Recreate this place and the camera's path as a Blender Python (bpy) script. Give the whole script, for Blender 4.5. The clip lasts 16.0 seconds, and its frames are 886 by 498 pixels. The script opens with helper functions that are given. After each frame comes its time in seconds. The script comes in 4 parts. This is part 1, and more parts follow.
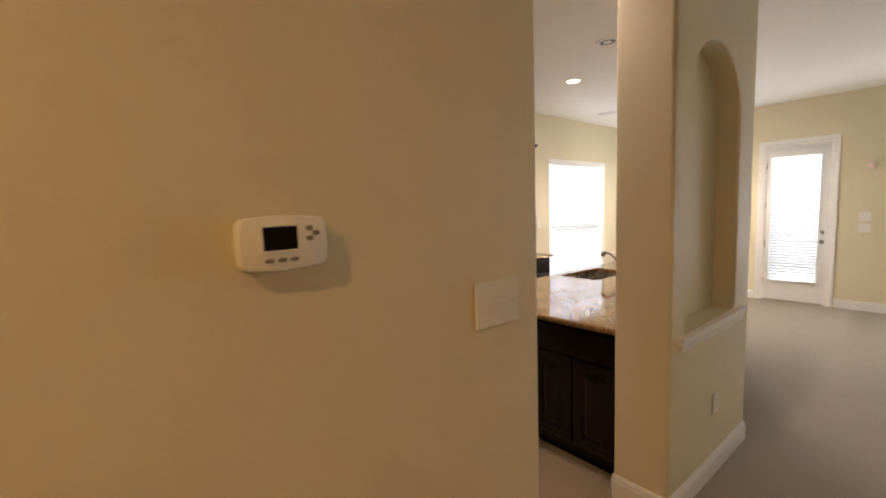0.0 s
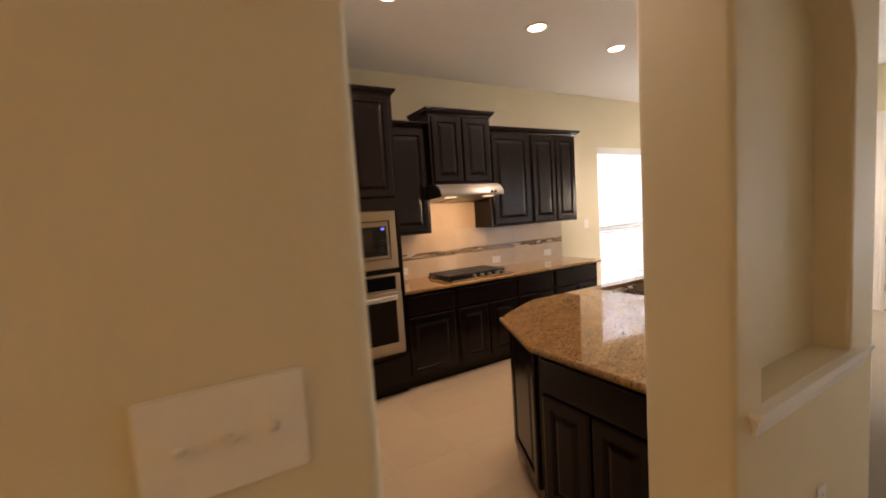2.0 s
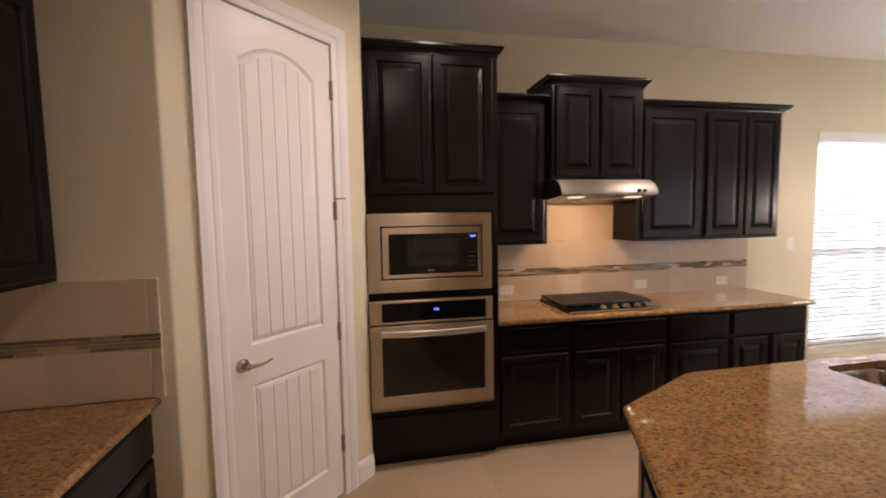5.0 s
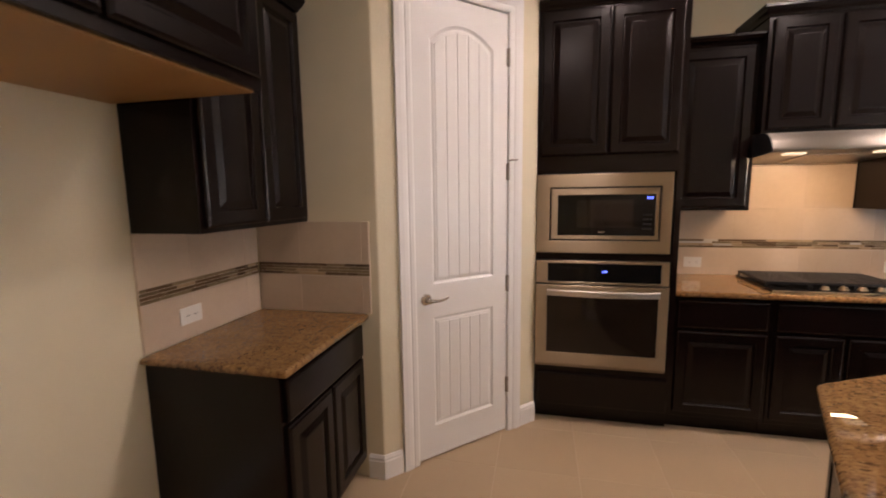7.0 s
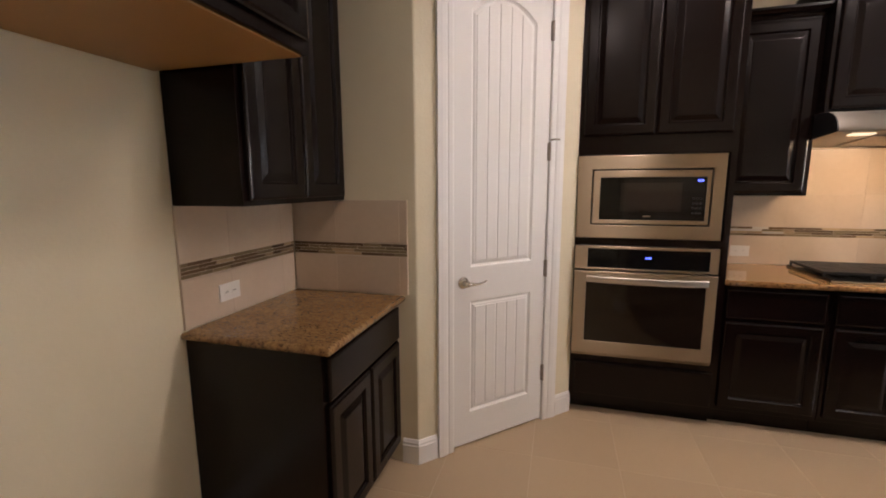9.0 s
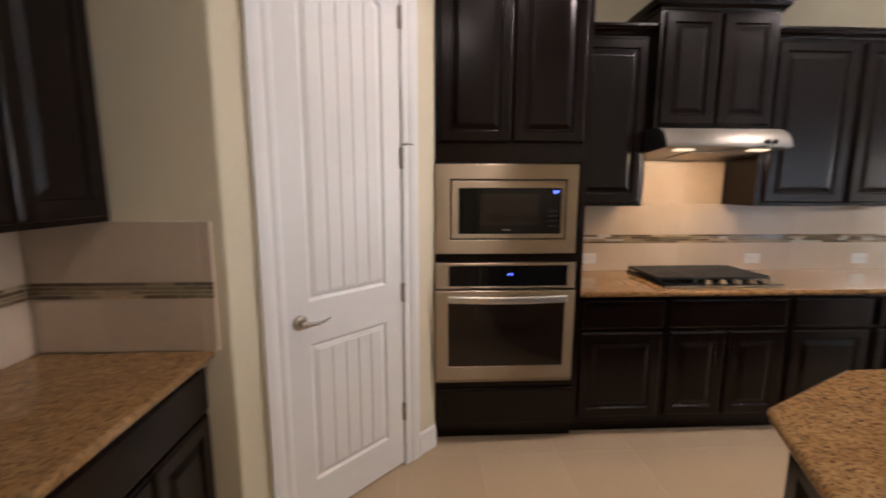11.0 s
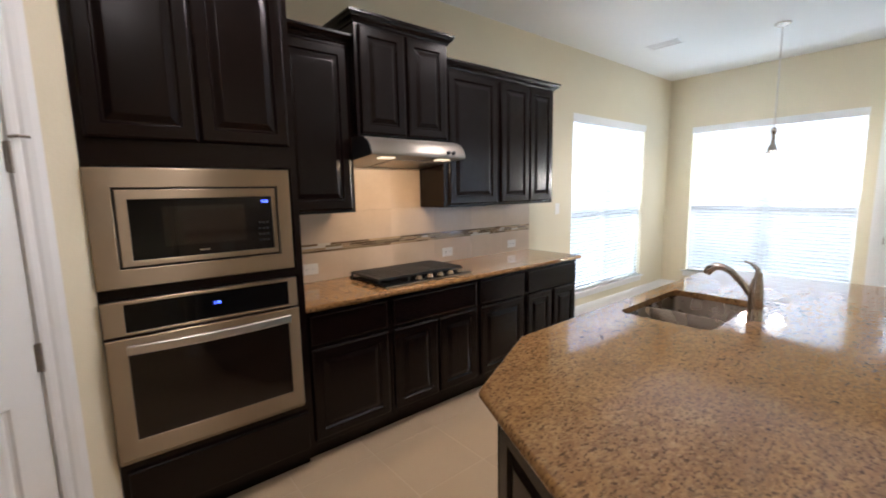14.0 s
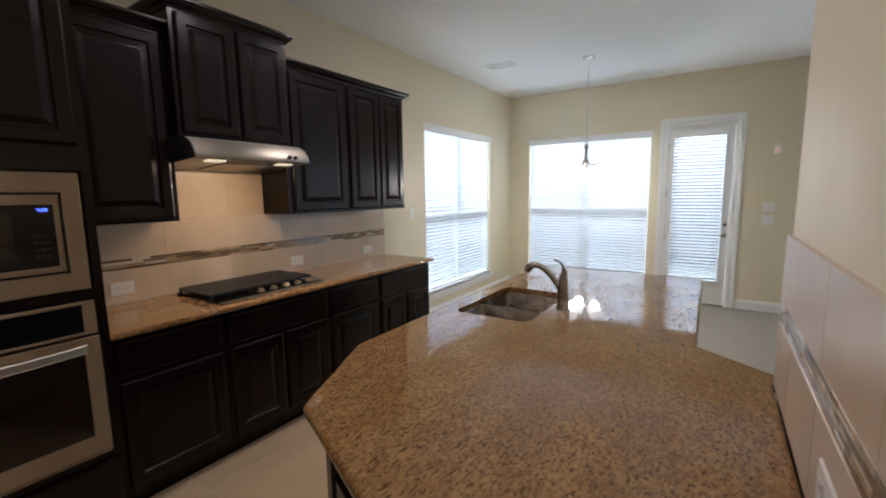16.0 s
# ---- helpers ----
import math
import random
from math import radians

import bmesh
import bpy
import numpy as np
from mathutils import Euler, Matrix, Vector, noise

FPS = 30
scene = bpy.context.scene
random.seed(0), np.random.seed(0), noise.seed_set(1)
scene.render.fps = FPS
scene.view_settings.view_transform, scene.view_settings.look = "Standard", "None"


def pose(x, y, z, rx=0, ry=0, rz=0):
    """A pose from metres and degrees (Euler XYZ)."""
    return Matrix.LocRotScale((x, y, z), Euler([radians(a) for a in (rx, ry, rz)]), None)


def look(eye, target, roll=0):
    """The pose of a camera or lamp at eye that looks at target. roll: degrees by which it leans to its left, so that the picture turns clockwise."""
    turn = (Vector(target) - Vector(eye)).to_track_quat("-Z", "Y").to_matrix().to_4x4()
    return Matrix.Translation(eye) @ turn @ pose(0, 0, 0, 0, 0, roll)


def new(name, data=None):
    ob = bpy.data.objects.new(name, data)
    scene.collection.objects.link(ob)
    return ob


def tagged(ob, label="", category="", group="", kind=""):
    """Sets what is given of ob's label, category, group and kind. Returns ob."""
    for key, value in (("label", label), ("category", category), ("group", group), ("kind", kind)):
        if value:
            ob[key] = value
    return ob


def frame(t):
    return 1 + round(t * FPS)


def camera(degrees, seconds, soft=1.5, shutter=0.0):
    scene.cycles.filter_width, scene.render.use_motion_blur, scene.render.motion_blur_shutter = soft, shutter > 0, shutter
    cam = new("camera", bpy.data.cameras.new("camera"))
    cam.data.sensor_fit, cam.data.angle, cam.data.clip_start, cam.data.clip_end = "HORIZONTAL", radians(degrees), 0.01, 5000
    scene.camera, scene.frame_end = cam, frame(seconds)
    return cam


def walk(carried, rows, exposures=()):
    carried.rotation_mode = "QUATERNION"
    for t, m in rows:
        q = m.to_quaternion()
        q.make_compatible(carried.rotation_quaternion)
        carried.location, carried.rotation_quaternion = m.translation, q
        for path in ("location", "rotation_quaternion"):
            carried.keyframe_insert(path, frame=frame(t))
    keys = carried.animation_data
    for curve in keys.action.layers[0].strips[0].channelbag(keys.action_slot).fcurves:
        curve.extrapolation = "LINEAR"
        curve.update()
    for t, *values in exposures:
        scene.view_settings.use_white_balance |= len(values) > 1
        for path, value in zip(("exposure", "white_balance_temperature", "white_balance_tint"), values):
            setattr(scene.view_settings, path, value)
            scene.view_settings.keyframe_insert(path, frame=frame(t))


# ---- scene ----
cam = camera(93.0, 16.0, soft=1.8, shutter=0.5)
PATH = [
    (0, (0.17, 0.107, 1.622), (1.425, 1.651, 1.428), -1.9),
    (0.5, (0.345, 0.105, 1.615), (1.516, 1.722, 1.487), -1.1),
    (1, (0.519, 0.145, 1.626), (1.59, 1.828, 1.478), -1.4),
    (1.5, (0.716, 0.251, 1.633), (1.776, 1.937, 1.451), -2.9),
    (2, (0.956, 0.358, 1.598), (1.965, 2.076, 1.425), -3.8),
    (2.5, (1.128, 0.439, 1.637), (2.044, 2.206, 1.443), -0.9),
    (3, (1.264, 0.598, 1.641), (2.133, 2.393, 1.487), -1.2),
    (5.5, (1.7, 1.122, 1.603), (1.85, 3.109, 1.436), -1.1),
    (6, (1.758, 1.066, 1.585), (1.662, 3.055, 1.4), -1.3),
    (6.5, (1.754, 0.993, 1.572), (1.504, 2.967, 1.364), -0.2),
    (7, (1.685, 0.932, 1.53), (1.237, 2.864, 1.272), -0.8),
    (7.5, (1.64, 0.911, 1.482), (1.151, 2.825, 1.17), -0.3),
    (8, (1.599, 0.902, 1.457), (1.05, 2.798, 1.138), -0.3),
    (10.5, (1.554, 1.254, 1.514), (1.307, 3.221, 1.249), -0.3),
    (11, (1.598, 1.386, 1.523), (1.692, 3.361, 1.228), 0.1),
    (11.5, (1.604, 1.55, 1.514), (2.101, 3.467, 1.233), -0.5),
    (12, (1.612, 1.631, 1.551), (2.281, 3.49, 1.241), -1.1),
    (12.5, (1.626, 1.633, 1.525), (2.464, 3.427, 1.243), -0.9),
    (13, (1.643, 1.585, 1.562), (2.624, 3.302, 1.259), -0.5),
    (13.5, (1.674, 1.571, 1.523), (2.788, 3.21, 1.249), -1.2),
    (14, (1.697, 1.548, 1.522), (2.95, 3.083, 1.251), -1.1),
    (14.5, (1.717, 1.511, 1.533), (3.088, 2.941, 1.261), -0.6),
    (15, (1.747, 1.482, 1.537), (3.22, 2.806, 1.258), -0.7),
    (15.5, (1.78, 1.449, 1.537), (3.357, 2.647, 1.26), -0.9),
    (16, (1.793, 1.429, 1.537), (3.452, 2.515, 1.274), -0.8),
]
EXPOSURES = [(0, -0.08, 6550, 13), (1, -0.07, 6850, 16), (2, -0.08, 7050, 18), (3, -0.2, 6800, 20), (5.5, -0.24, 6350, 19), (6.5, -0.12, 6250, 19), (8, -0.12, 6050, 16), (11, -0.1, 5650, 11), (13, -0.08, 5420, 9), (14.5, -0.26, 5380, 8), (15.5, -0.56, 5400, 8), (16, -0.74, 5420, 8)]
walk(cam, [(t, look(eye, target, roll)) for t, eye, target, roll in PATH], EXPOSURES)

# ---------------- world and lamps ----------------
world = bpy.data.worlds.new("sky")
scene.world = world
world.use_nodes = True
wn = world.node_tree
sky = wn.nodes.new("ShaderNodeTexSky")
sky.sky_type = "NISHITA"
sky.sun_disc = False
sky.sun_elevation = radians(50)
sky.sun_rotation = radians(120)
wn.links.new(sky.outputs["Color"], wn.nodes["Background"].inputs["Color"])
wn.nodes["Background"].inputs["Strength"].default_value = 0.12

CEIL = 3.03
NORTH, EAST = 4.33, 8.27


def lamp(name, kind, m, energy, colour, **more):
    data = bpy.data.lights.new(name, kind)
    data.energy, data.color = energy, colour
    for key, value in more.items():
        if key == "size":
            data.size = value
        elif key == "size_y":
            data.shape, data.size_y = "RECTANGLE", value
        elif key == "spot_size":
            data.spot_size, data.spot_blend = value, 0.7
        elif key == "radius":
            data.shadow_soft_size = value
    ob = new(name, data)
    ob.matrix_world = m
    return ob


sun = lamp("sun", "SUN", look((20, 10, 30), (0, 0, 0)), 2.5, (1.0, 0.95, 0.88))
sun.data.angle = radians(0.5)

DAY = (0.86, 0.93, 1.0)
WARM = (1.0, 0.64, 0.34)
HALL = (1.0, 0.575, 0.205)
SOFT = (1.0, 0.79, 0.66)
# area lamps added outside the windows and glazed door, in place of sky light
lamp("daylight_north", "AREA", look((6.70, NORTH + 2.0, 3.6), (6.70, NORTH, 1.1)), 1050, DAY, size=2.4, size_y=1.4)
lamp("daylight_east", "AREA", look((EAST + 2.0, 3.11, 3.6), (EAST, 3.11, 1.1)), 850, DAY, size=2.4, size_y=1.4)
lamp("daylight_door", "AREA", look((EAST + 2.0, 1.50, 3.6), (EAST, 1.62, 1.1)), 80, DAY, size=1.0, size_y=1.4)
lamp("daylight_living", "AREA", look((EAST + 0.30, -1.15, 1.31), (0, -1.15, 1.31)), 44, DAY, size=1.9, size_y=2.1)

# ---------------- materials ----------------


def material(name, base, rough=0.5, metal=0.0, noise_scale=0.0, noise_mix=0.0, dark=None, bump=0.0, bump_scale=80.0,
             fleck=None, rough_var=0.0, coat=0.0, aniso=0.0, per_object=0.0, stretch=None, spec=0.5, emit=None, emit_strength=0.0, speck=None):
    m = bpy.data.materials.new(name)
    m.use_nodes = True
    nt = m.node_tree
    p = nt.nodes["Principled BSDF"]
    p.inputs["Base Color"].default_value = (*base, 1)
    p.inputs["Roughness"].default_value = rough
    p.inputs["Metallic"].default_value = metal
    p.inputs["Coat Weight"].default_value = coat
    p.inputs["Coat Roughness"].default_value = 0.02
    p.inputs["Specular IOR Level"].default_value = spec
    if aniso:                           # brushed along the level: light spreads up and down
        p.inputs["Anisotropic"].default_value = aniso
        up = nt.nodes.new("ShaderNodeCombineXYZ")
        up.inputs["Z"].default_value = 1.0
        nt.links.new(up.outputs["Vector"], p.inputs["Tangent"])
    src = nt.nodes.new("ShaderNodeNewGeometry").outputs["Position"]
    if stretch:
        mp = nt.nodes.new("ShaderNodeMapping")
        mp.inputs["Scale"].default_value = stretch
        nt.links.new(src, mp.inputs["Vector"])
        src = mp.outputs["Vector"]

    def noise_at(scale, detail=4.0):
        n = nt.nodes.new("ShaderNodeTexNoise")
        n.inputs["Scale"].default_value = scale
        n.inputs["Detail"].default_value = detail
        nt.links.new(src, n.inputs["Vector"])
        return n

    def mix(a, b, fac):
        x = nt.nodes.new("ShaderNodeMix")
        x.data_type = "RGBA"
        for socket, v in ((x.inputs["A"], a), (x.inputs["B"], b)):
            if isinstance(v, tuple):
                socket.default_value = (*v, 1)
            else:
                nt.links.new(v, socket)
        if isinstance(fac, float):
            x.inputs["Factor"].default_value = fac
        else:
            nt.links.new(fac, x.inputs["Factor"])
        return x.outputs["Result"]

    def ramp(v, lo, hi, top=1.0):
        r = nt.nodes.new("ShaderNodeMapRange")
        r.inputs["From Min"].default_value, r.inputs["From Max"].default_value = lo, hi
        r.inputs["To Max"].default_value = top
        nt.links.new(v, r.inputs["Value"])
        return r.outputs["Result"]

    colour = base
    if dark and noise_scale:
        n1 = noise_at(noise_scale)
        n2 = noise_at(noise_scale * 6.3)
        colour = mix(colour, dark, ramp(n1.outputs["Fac"], 0.35, 0.7, noise_mix))
        colour = mix(colour, dark, ramp(n2.outputs["Fac"], 0.45, 0.75, noise_mix * 0.6))
    for tone, scale, lo, hi, amount in (fleck or ()):
        colour = mix(colour, tone, ramp(noise_at(scale, 3.0).outputs["Fac"], lo, hi, amount))
    if speck:
        tone, scale, size = speck
        v = nt.nodes.new("ShaderNodeTexVoronoi")
        v.inputs["Scale"].default_value = scale
        nt.links.new(src, v.inputs["Vector"])
        colour = mix(colour, tone, ramp(v.outputs["Distance"], size, size * 0.6))
    if per_object:
        info = nt.nodes.new("ShaderNodeObjectInfo")
        hsv = nt.nodes.new("ShaderNodeHueSaturation")
        r = nt.nodes.new("ShaderNodeMapRange")
        r.inputs["To Min"].default_value, r.inputs["To Max"].default_value = 1 - per_object, 1 + per_object
        nt.links.new(info.outputs["Random"], r.inputs["Value"])
        nt.links.new(r.outputs["Result"], hsv.inputs["Value"])
        if isinstance(colour, tuple):
            hsv.inputs["Color"].default_value = (*colour, 1)
        else:
            nt.links.new(colour, hsv.inputs["Color"])
        colour = hsv.outputs["Color"]
    if not isinstance(colour, tuple):
        nt.links.new(colour, p.inputs["Base Color"])
    if rough_var:
        rr = nt.nodes.new("ShaderNodeMapRange")
        rr.inputs["From Min"].default_value, rr.inputs["From Max"].default_value = 0.3, 0.7
        rr.inputs["To Min"].default_value, rr.inputs["To Max"].default_value = max(0.02, rough - rough_var), rough + rough_var
        nt.links.new(noise_at(7.0).outputs["Fac"], rr.inputs["Value"])
        nt.links.new(rr.outputs["Result"], p.inputs["Roughness"])
    if bump:
        b = nt.nodes.new("ShaderNodeBump")
        b.inputs["Strength"].default_value = 1.0
        b.inputs["Distance"].default_value = bump
        nt.links.new(noise_at(bump_scale, 3.0).outputs["Fac"], b.inputs["Height"])
        nt.links.new(b.outputs["Normal"], p.inputs["Normal"])
    if emit:
        p.inputs["Emission Color"].default_value = (*emit, 1)
        p.inputs["Emission Strength"].default_value = emit_strength
    return m


PAINT = material("tan_wall_paint", (0.715, 0.648, 0.478), 0.6, noise_scale=1.3, noise_mix=0.25, dark=(0.675, 0.603, 0.436), bump=0.0007, bump_scale=70, rough_var=0.08)
CEILING = material("ceiling_paint", (0.87, 0.865, 0.835), 0.8, noise_scale=0.9, noise_mix=0.2, dark=(0.83, 0.82, 0.785), bump=0.001, bump_scale=60)
WHITE = material("white_trim_paint", (0.80, 0.79, 0.77), 0.34, noise_scale=1.5, noise_mix=0.12, dark=(0.77, 0.755, 0.73), rough_var=0.04)
PLASTIC = material("white_plastic", (0.80, 0.79, 0.76), 0.35, noise_scale=6.0, noise_mix=0.15, dark=(0.74, 0.72, 0.68))
SLAT = material("blind_slat", (0.86, 0.86, 0.85), 0.4, noise_scale=3.0, noise_mix=0.1, dark=(0.8, 0.8, 0.8))
SLAT_THIN = material("thin_blind_slat", (0.86, 0.86, 0.85), 0.4, noise_scale=3.0, noise_mix=0.1, dark=(0.8, 0.8, 0.8))
st = SLAT_THIN.node_tree
thin = st.nodes.new("ShaderNodeBsdfTranslucent")
thin.inputs["Color"].default_value = (0.80, 0.82, 0.85, 1)
both = st.nodes.new("ShaderNodeMixShader")
both.inputs["Fac"].default_value = 0.22
st.links.new(st.nodes["Principled BSDF"].outputs["BSDF"], both.inputs[1])
st.links.new(thin.outputs["BSDF"], both.inputs[2])
st.links.new(both.outputs["Shader"], st.nodes["Material Output"].inputs["Surface"])
ESPRESSO = material("espresso_wood", (0.0064, 0.0031, 0.0027), 0.24, noise_scale=1.2, noise_mix=0.4, dark=(0.0044, 0.0024, 0.0021), spec=0.24)
RAWWOOD = material("plain_birch_ply", (0.38, 0.21, 0.075), 0.5, noise_scale=5.0, noise_mix=0.6, dark=(0.38, 0.21, 0.08), stretch=(6, 1, 1), bump=0.0003)
GRANITE = material("gold_granite", (0.275, 0.152, 0.056), 0.02, fleck=(
    ((0.36, 0.215, 0.088), 6.0, 0.40, 0.66, 0.7), ((0.180, 0.092, 0.034), 22.0, 0.48, 0.66, 0.55), ((0.42, 0.280, 0.125), 70.0, 0.54, 0.70, 0.5),
    ((0.155, 0.077, 0.030), 50.0, 0.50, 0.62, 0.62), ((0.072, 0.037, 0.017), 62.0, 0.565, 0.64, 0.80), ((0.060, 0.032, 0.016), 38.0, 0.605, 0.67, 0.76)), stretch=(1.0, 1.9, 1.0))
FLOORTILE = material("beige_floor_tile", (0.49, 0.37, 0.235), 0.36, noise_scale=1.6, noise_mix=0.15, dark=(0.42, 0.325, 0.21), rough_var=0.04, per_object=0.04)
CARPET = material("beige_carpet", (0.40, 0.36, 0.30), 0.8, noise_scale=4.0, noise_mix=0.3, dark=(0.35, 0.315, 0.26), bump=0.003, bump_scale=260, spec=0.35)
SPLASHGROUT = material("beige_wall_grout", (0.57, 0.47, 0.37), 0.8, noise_scale=9.0, noise_mix=0.3, dark=(0.50, 0.41, 0.31))
GROUT = material("pale_grout", (0.57, 0.455, 0.315), 0.85, noise_scale=9.0, noise_mix=0.4, dark=(0.51, 0.40, 0.27))
SPLASH = material("beige_wall_tile", (0.58, 0.47, 0.36), 0.28, noise_scale=6.0, noise_mix=0.5, dark=(0.50, 0.395, 0.29), bump=0.0004, bump_scale=30, per_object=0.05)
MOSAICS = [
    material("brown_glass_mosaic", (0.13, 0.085, 0.045), 0.10, noise_scale=20.0, noise_mix=0.5, dark=(0.09, 0.055, 0.03), per_object=0.35, coat=0.6),
    material("olive_stone_mosaic", (0.23, 0.18, 0.105), 0.22, noise_scale=20.0, noise_mix=0.5, dark=(0.16, 0.12, 0.07), per_object=0.3),
    material("tan_stone_mosaic", (0.42, 0.31, 0.19), 0.22, noise_scale=20.0, noise_mix=0.5, dark=(0.34, 0.24, 0.14), per_object=0.25),
    material("pale_glass_mosaic", (0.55, 0.52, 0.46), 0.08, per_object=0.2, coat=0.7),
]
STEEL = material("brushed_stainless", (0.40, 0.325, 0.23), 0.40, metal=1.0, aniso=0.95, noise_scale=1.4, noise_mix=0.12, dark=(0.34, 0.275, 0.19))
HOODSTEEL = material("dull_stainless", (0.34, 0.305, 0.265), 0.38, metal=1.0, aniso=0.9, noise_scale=1.4, noise_mix=0.12, dark=(0.34, 0.315, 0.29))
BARSTEEL = material("satin_bar_steel", (0.78, 0.74, 0.69), 0.36, metal=1.0, noise_scale=5.0, noise_mix=0.2, dark=(0.7, 0.66, 0.61))
SINKSTEEL = material("satin_sink_steel", (0.34, 0.29, 0.24), 0.28, metal=1.0, noise_scale=5.0, noise_mix=0.3, dark=(0.27, 0.23, 0.19), rough_var=0.05)
NICKEL = material("brushed_nickel", (0.55, 0.50, 0.45), 0.25, metal=1.0, noise_scale=30.0, noise_mix=0.2, dark=(0.45, 0.40, 0.35))
HINGE = material("aged_nickel", (0.42, 0.37, 0.32), 0.4, metal=1.0, noise_scale=40.0, noise_mix=0.4, dark=(0.2, 0.17, 0.14))
BLACKGLASS = material("black_glass", (0.005, 0.005, 0.005), 0.07, noise_scale=2.0, noise_mix=0.2, dark=(0.004, 0.004, 0.004), spec=0.3)
OVENGLASS = material("smoked_oven_glass", (0.016, 0.011, 0.008), 0.07, noise_scale=2.0, noise_mix=0.4, dark=(0.010, 0.007, 0.005))
IRON = material("black_cast_iron", (0.012, 0.012, 0.012), 0.45, noise_scale=30.0, noise_mix=0.4, dark=(0.02, 0.02, 0.02), bump=0.0005, bump_scale=200)
BLACK = material("black_plastic", (0.012, 0.012, 0.013), 0.35, noise_scale=20.0, noise_mix=0.3, dark=(0.02, 0.02, 0.02))
LCD = material("dark_display", (0.005, 0.005, 0.006), 0.4, noise_scale=20.0, noise_mix=0.2, dark=(0.008, 0.008, 0.009), spec=0.12)
GREYKEY = material("grey_rubber_key", (0.28, 0.25, 0.22), 0.5, noise_scale=20.0, noise_mix=0.3, dark=(0.2, 0.18, 0.16))
BLUELED = material("blue_digits", (0.02, 0.02, 0.1), 0.4, emit=(0.10, 0.14, 1.0), emit_strength=7.0)
REDLED = material("red_led", (0.2, 0.02, 0.01), 0.4, emit=(1.0, 0.15, 0.05), emit_strength=4.0)
BULB = material("lit_bulb", (0.9, 0.85, 0.75), 0.4, emit=(1.0, 0.80, 0.56), emit_strength=16.0)
HOODBULB = material("lit_hood_lens", (0.9, 0.85, 0.75), 0.4, emit=(1.0, 0.74, 0.45), emit_strength=1.1)
OPAL = material("opal_glass_shade", (0.85, 0.84, 0.80), 0.3, emit=(1.0, 0.94, 0.86), emit_strength=3.0)
FILTERMESH = material("grease_filter", (0.42, 0.38, 0.34), 0.4, metal=1.0, noise_scale=60.0, noise_mix=0.6, dark=(0.2, 0.18, 0.15))
LAWN = material("pale_dry_ground", (0.42, 0.41, 0.37), 0.9, noise_scale=2.0, noise_mix=0.5, dark=(0.32, 0.31, 0.26), bump=0.02, bump_scale=30)
BACKDROP = material("pale_backdrop", (0.62, 0.53, 0.53), 0.8, noise_scale=4.0, noise_mix=0.5, dark=(0.52, 0.44, 0.44), bump=0.002)
GLASS = bpy.data.materials.new("window_glass")
GLASS.use_nodes = True
gp = GLASS.node_tree.nodes["Principled BSDF"]
gp.inputs["Transmission Weight"].default_value = 1.0
gp.inputs["Roughness"].default_value = 0.0
gp.inputs["IOR"].default_value = 1.45

# ---------------- mesh helpers ----------------


def finish(bm, bev=0.0, segs=2):
    if bev:
        bmesh.ops.bevel(bm, geom=bm.edges[:], offset=bev, segments=segs, affect="EDGES", clamp_overlap=True)
    bmesh.ops.recalc_face_normals(bm, faces=bm.faces[:])
    return bm


def box(x0, x1, y0, y1, z0, z1, bev=0.0, bm=None, segs=2):
    own = bm is None
    b = bmesh.new()
    bmesh.ops.create_cube(b, size=1.0)
    for v in b.verts:
        v.co = (x0 + (v.co.x + 0.5) * (x1 - x0), y0 + (v.co.y + 0.5) * (y1 - y0), z0 + (v.co.z + 0.5) * (z1 - z0))
    finish(b, bev, segs)
    if own:
        return b
    merge(bm, b)
    return bm


def merge(bm, other):
    vs = {v: bm.verts.new(v.co) for v in other.verts}
    for f in other.faces:
        g = bm.faces.new([vs[v] for v in f.verts])
        g.smooth = f.smooth
    other.free()


def loft(loops, close_first=True, close_last=True, cyclic=True):
    """Quads between loops of equal length."""
    bm = bmesh.new()
    rows = [[bm.verts.new(p) for p in loop] for loop in loops]
    n = len(rows[0])
    for a, b in zip(rows, rows[1:]):
        for i in range(n if cyclic else n - 1):
            j = (i + 1) % n
            bm.faces.new((a[i], a[j], b[j], b[i]))
    if close_first:
        bm.faces.new(rows[0])
    if close_last:
        bm.faces.new(rows[-1])
    return finish(bm)


def tube(points, radii, n=14):
    pts = [Vector(p) for p in points]
    if not isinstance(radii, (list, tuple)):
        radii = [radii] * len(pts)
    loops = []
    side = None
    for i, p in enumerate(pts):
        d = (pts[min(i + 1, len(pts) - 1)] - pts[max(i - 1, 0)]).normalized()
        if side is None:
            side = d.orthogonal().normalized()
        side = (side - d * side.dot(d)).normalized()
        up = d.cross(side)
        loops.append([p + (side * math.cos(a) + up * math.sin(a)) * radii[i] for a in (2 * math.pi * k / n for k in range(n))])
    bm = loft(loops)
    smooth(bm)
    return bm


def lathe(profile, n=28, centre=(0, 0, 0)):
    c = Vector(centre)
    bm = loft([[c + Vector((r * math.cos(2 * math.pi * k / n), r * math.sin(2 * math.pi * k / n), z)) for k in range(n)] for r, z in profile])
    smooth(bm)
    return bm


def smooth(bm, angle=40):
    for f in bm.faces:
        f.smooth = True
    for e in bm.edges:
        if len(e.link_faces) == 2 and e.calc_face_angle(0) > radians(angle):
            e.smooth = False


def moved(bm, m):
    bm.transform(m)
    return bm


def mesh_of(name, bm, mat):
    me = bpy.data.meshes.new(name)
    bm.to_mesh(me)
    bm.free()
    me.materials.append(mat)
    return me


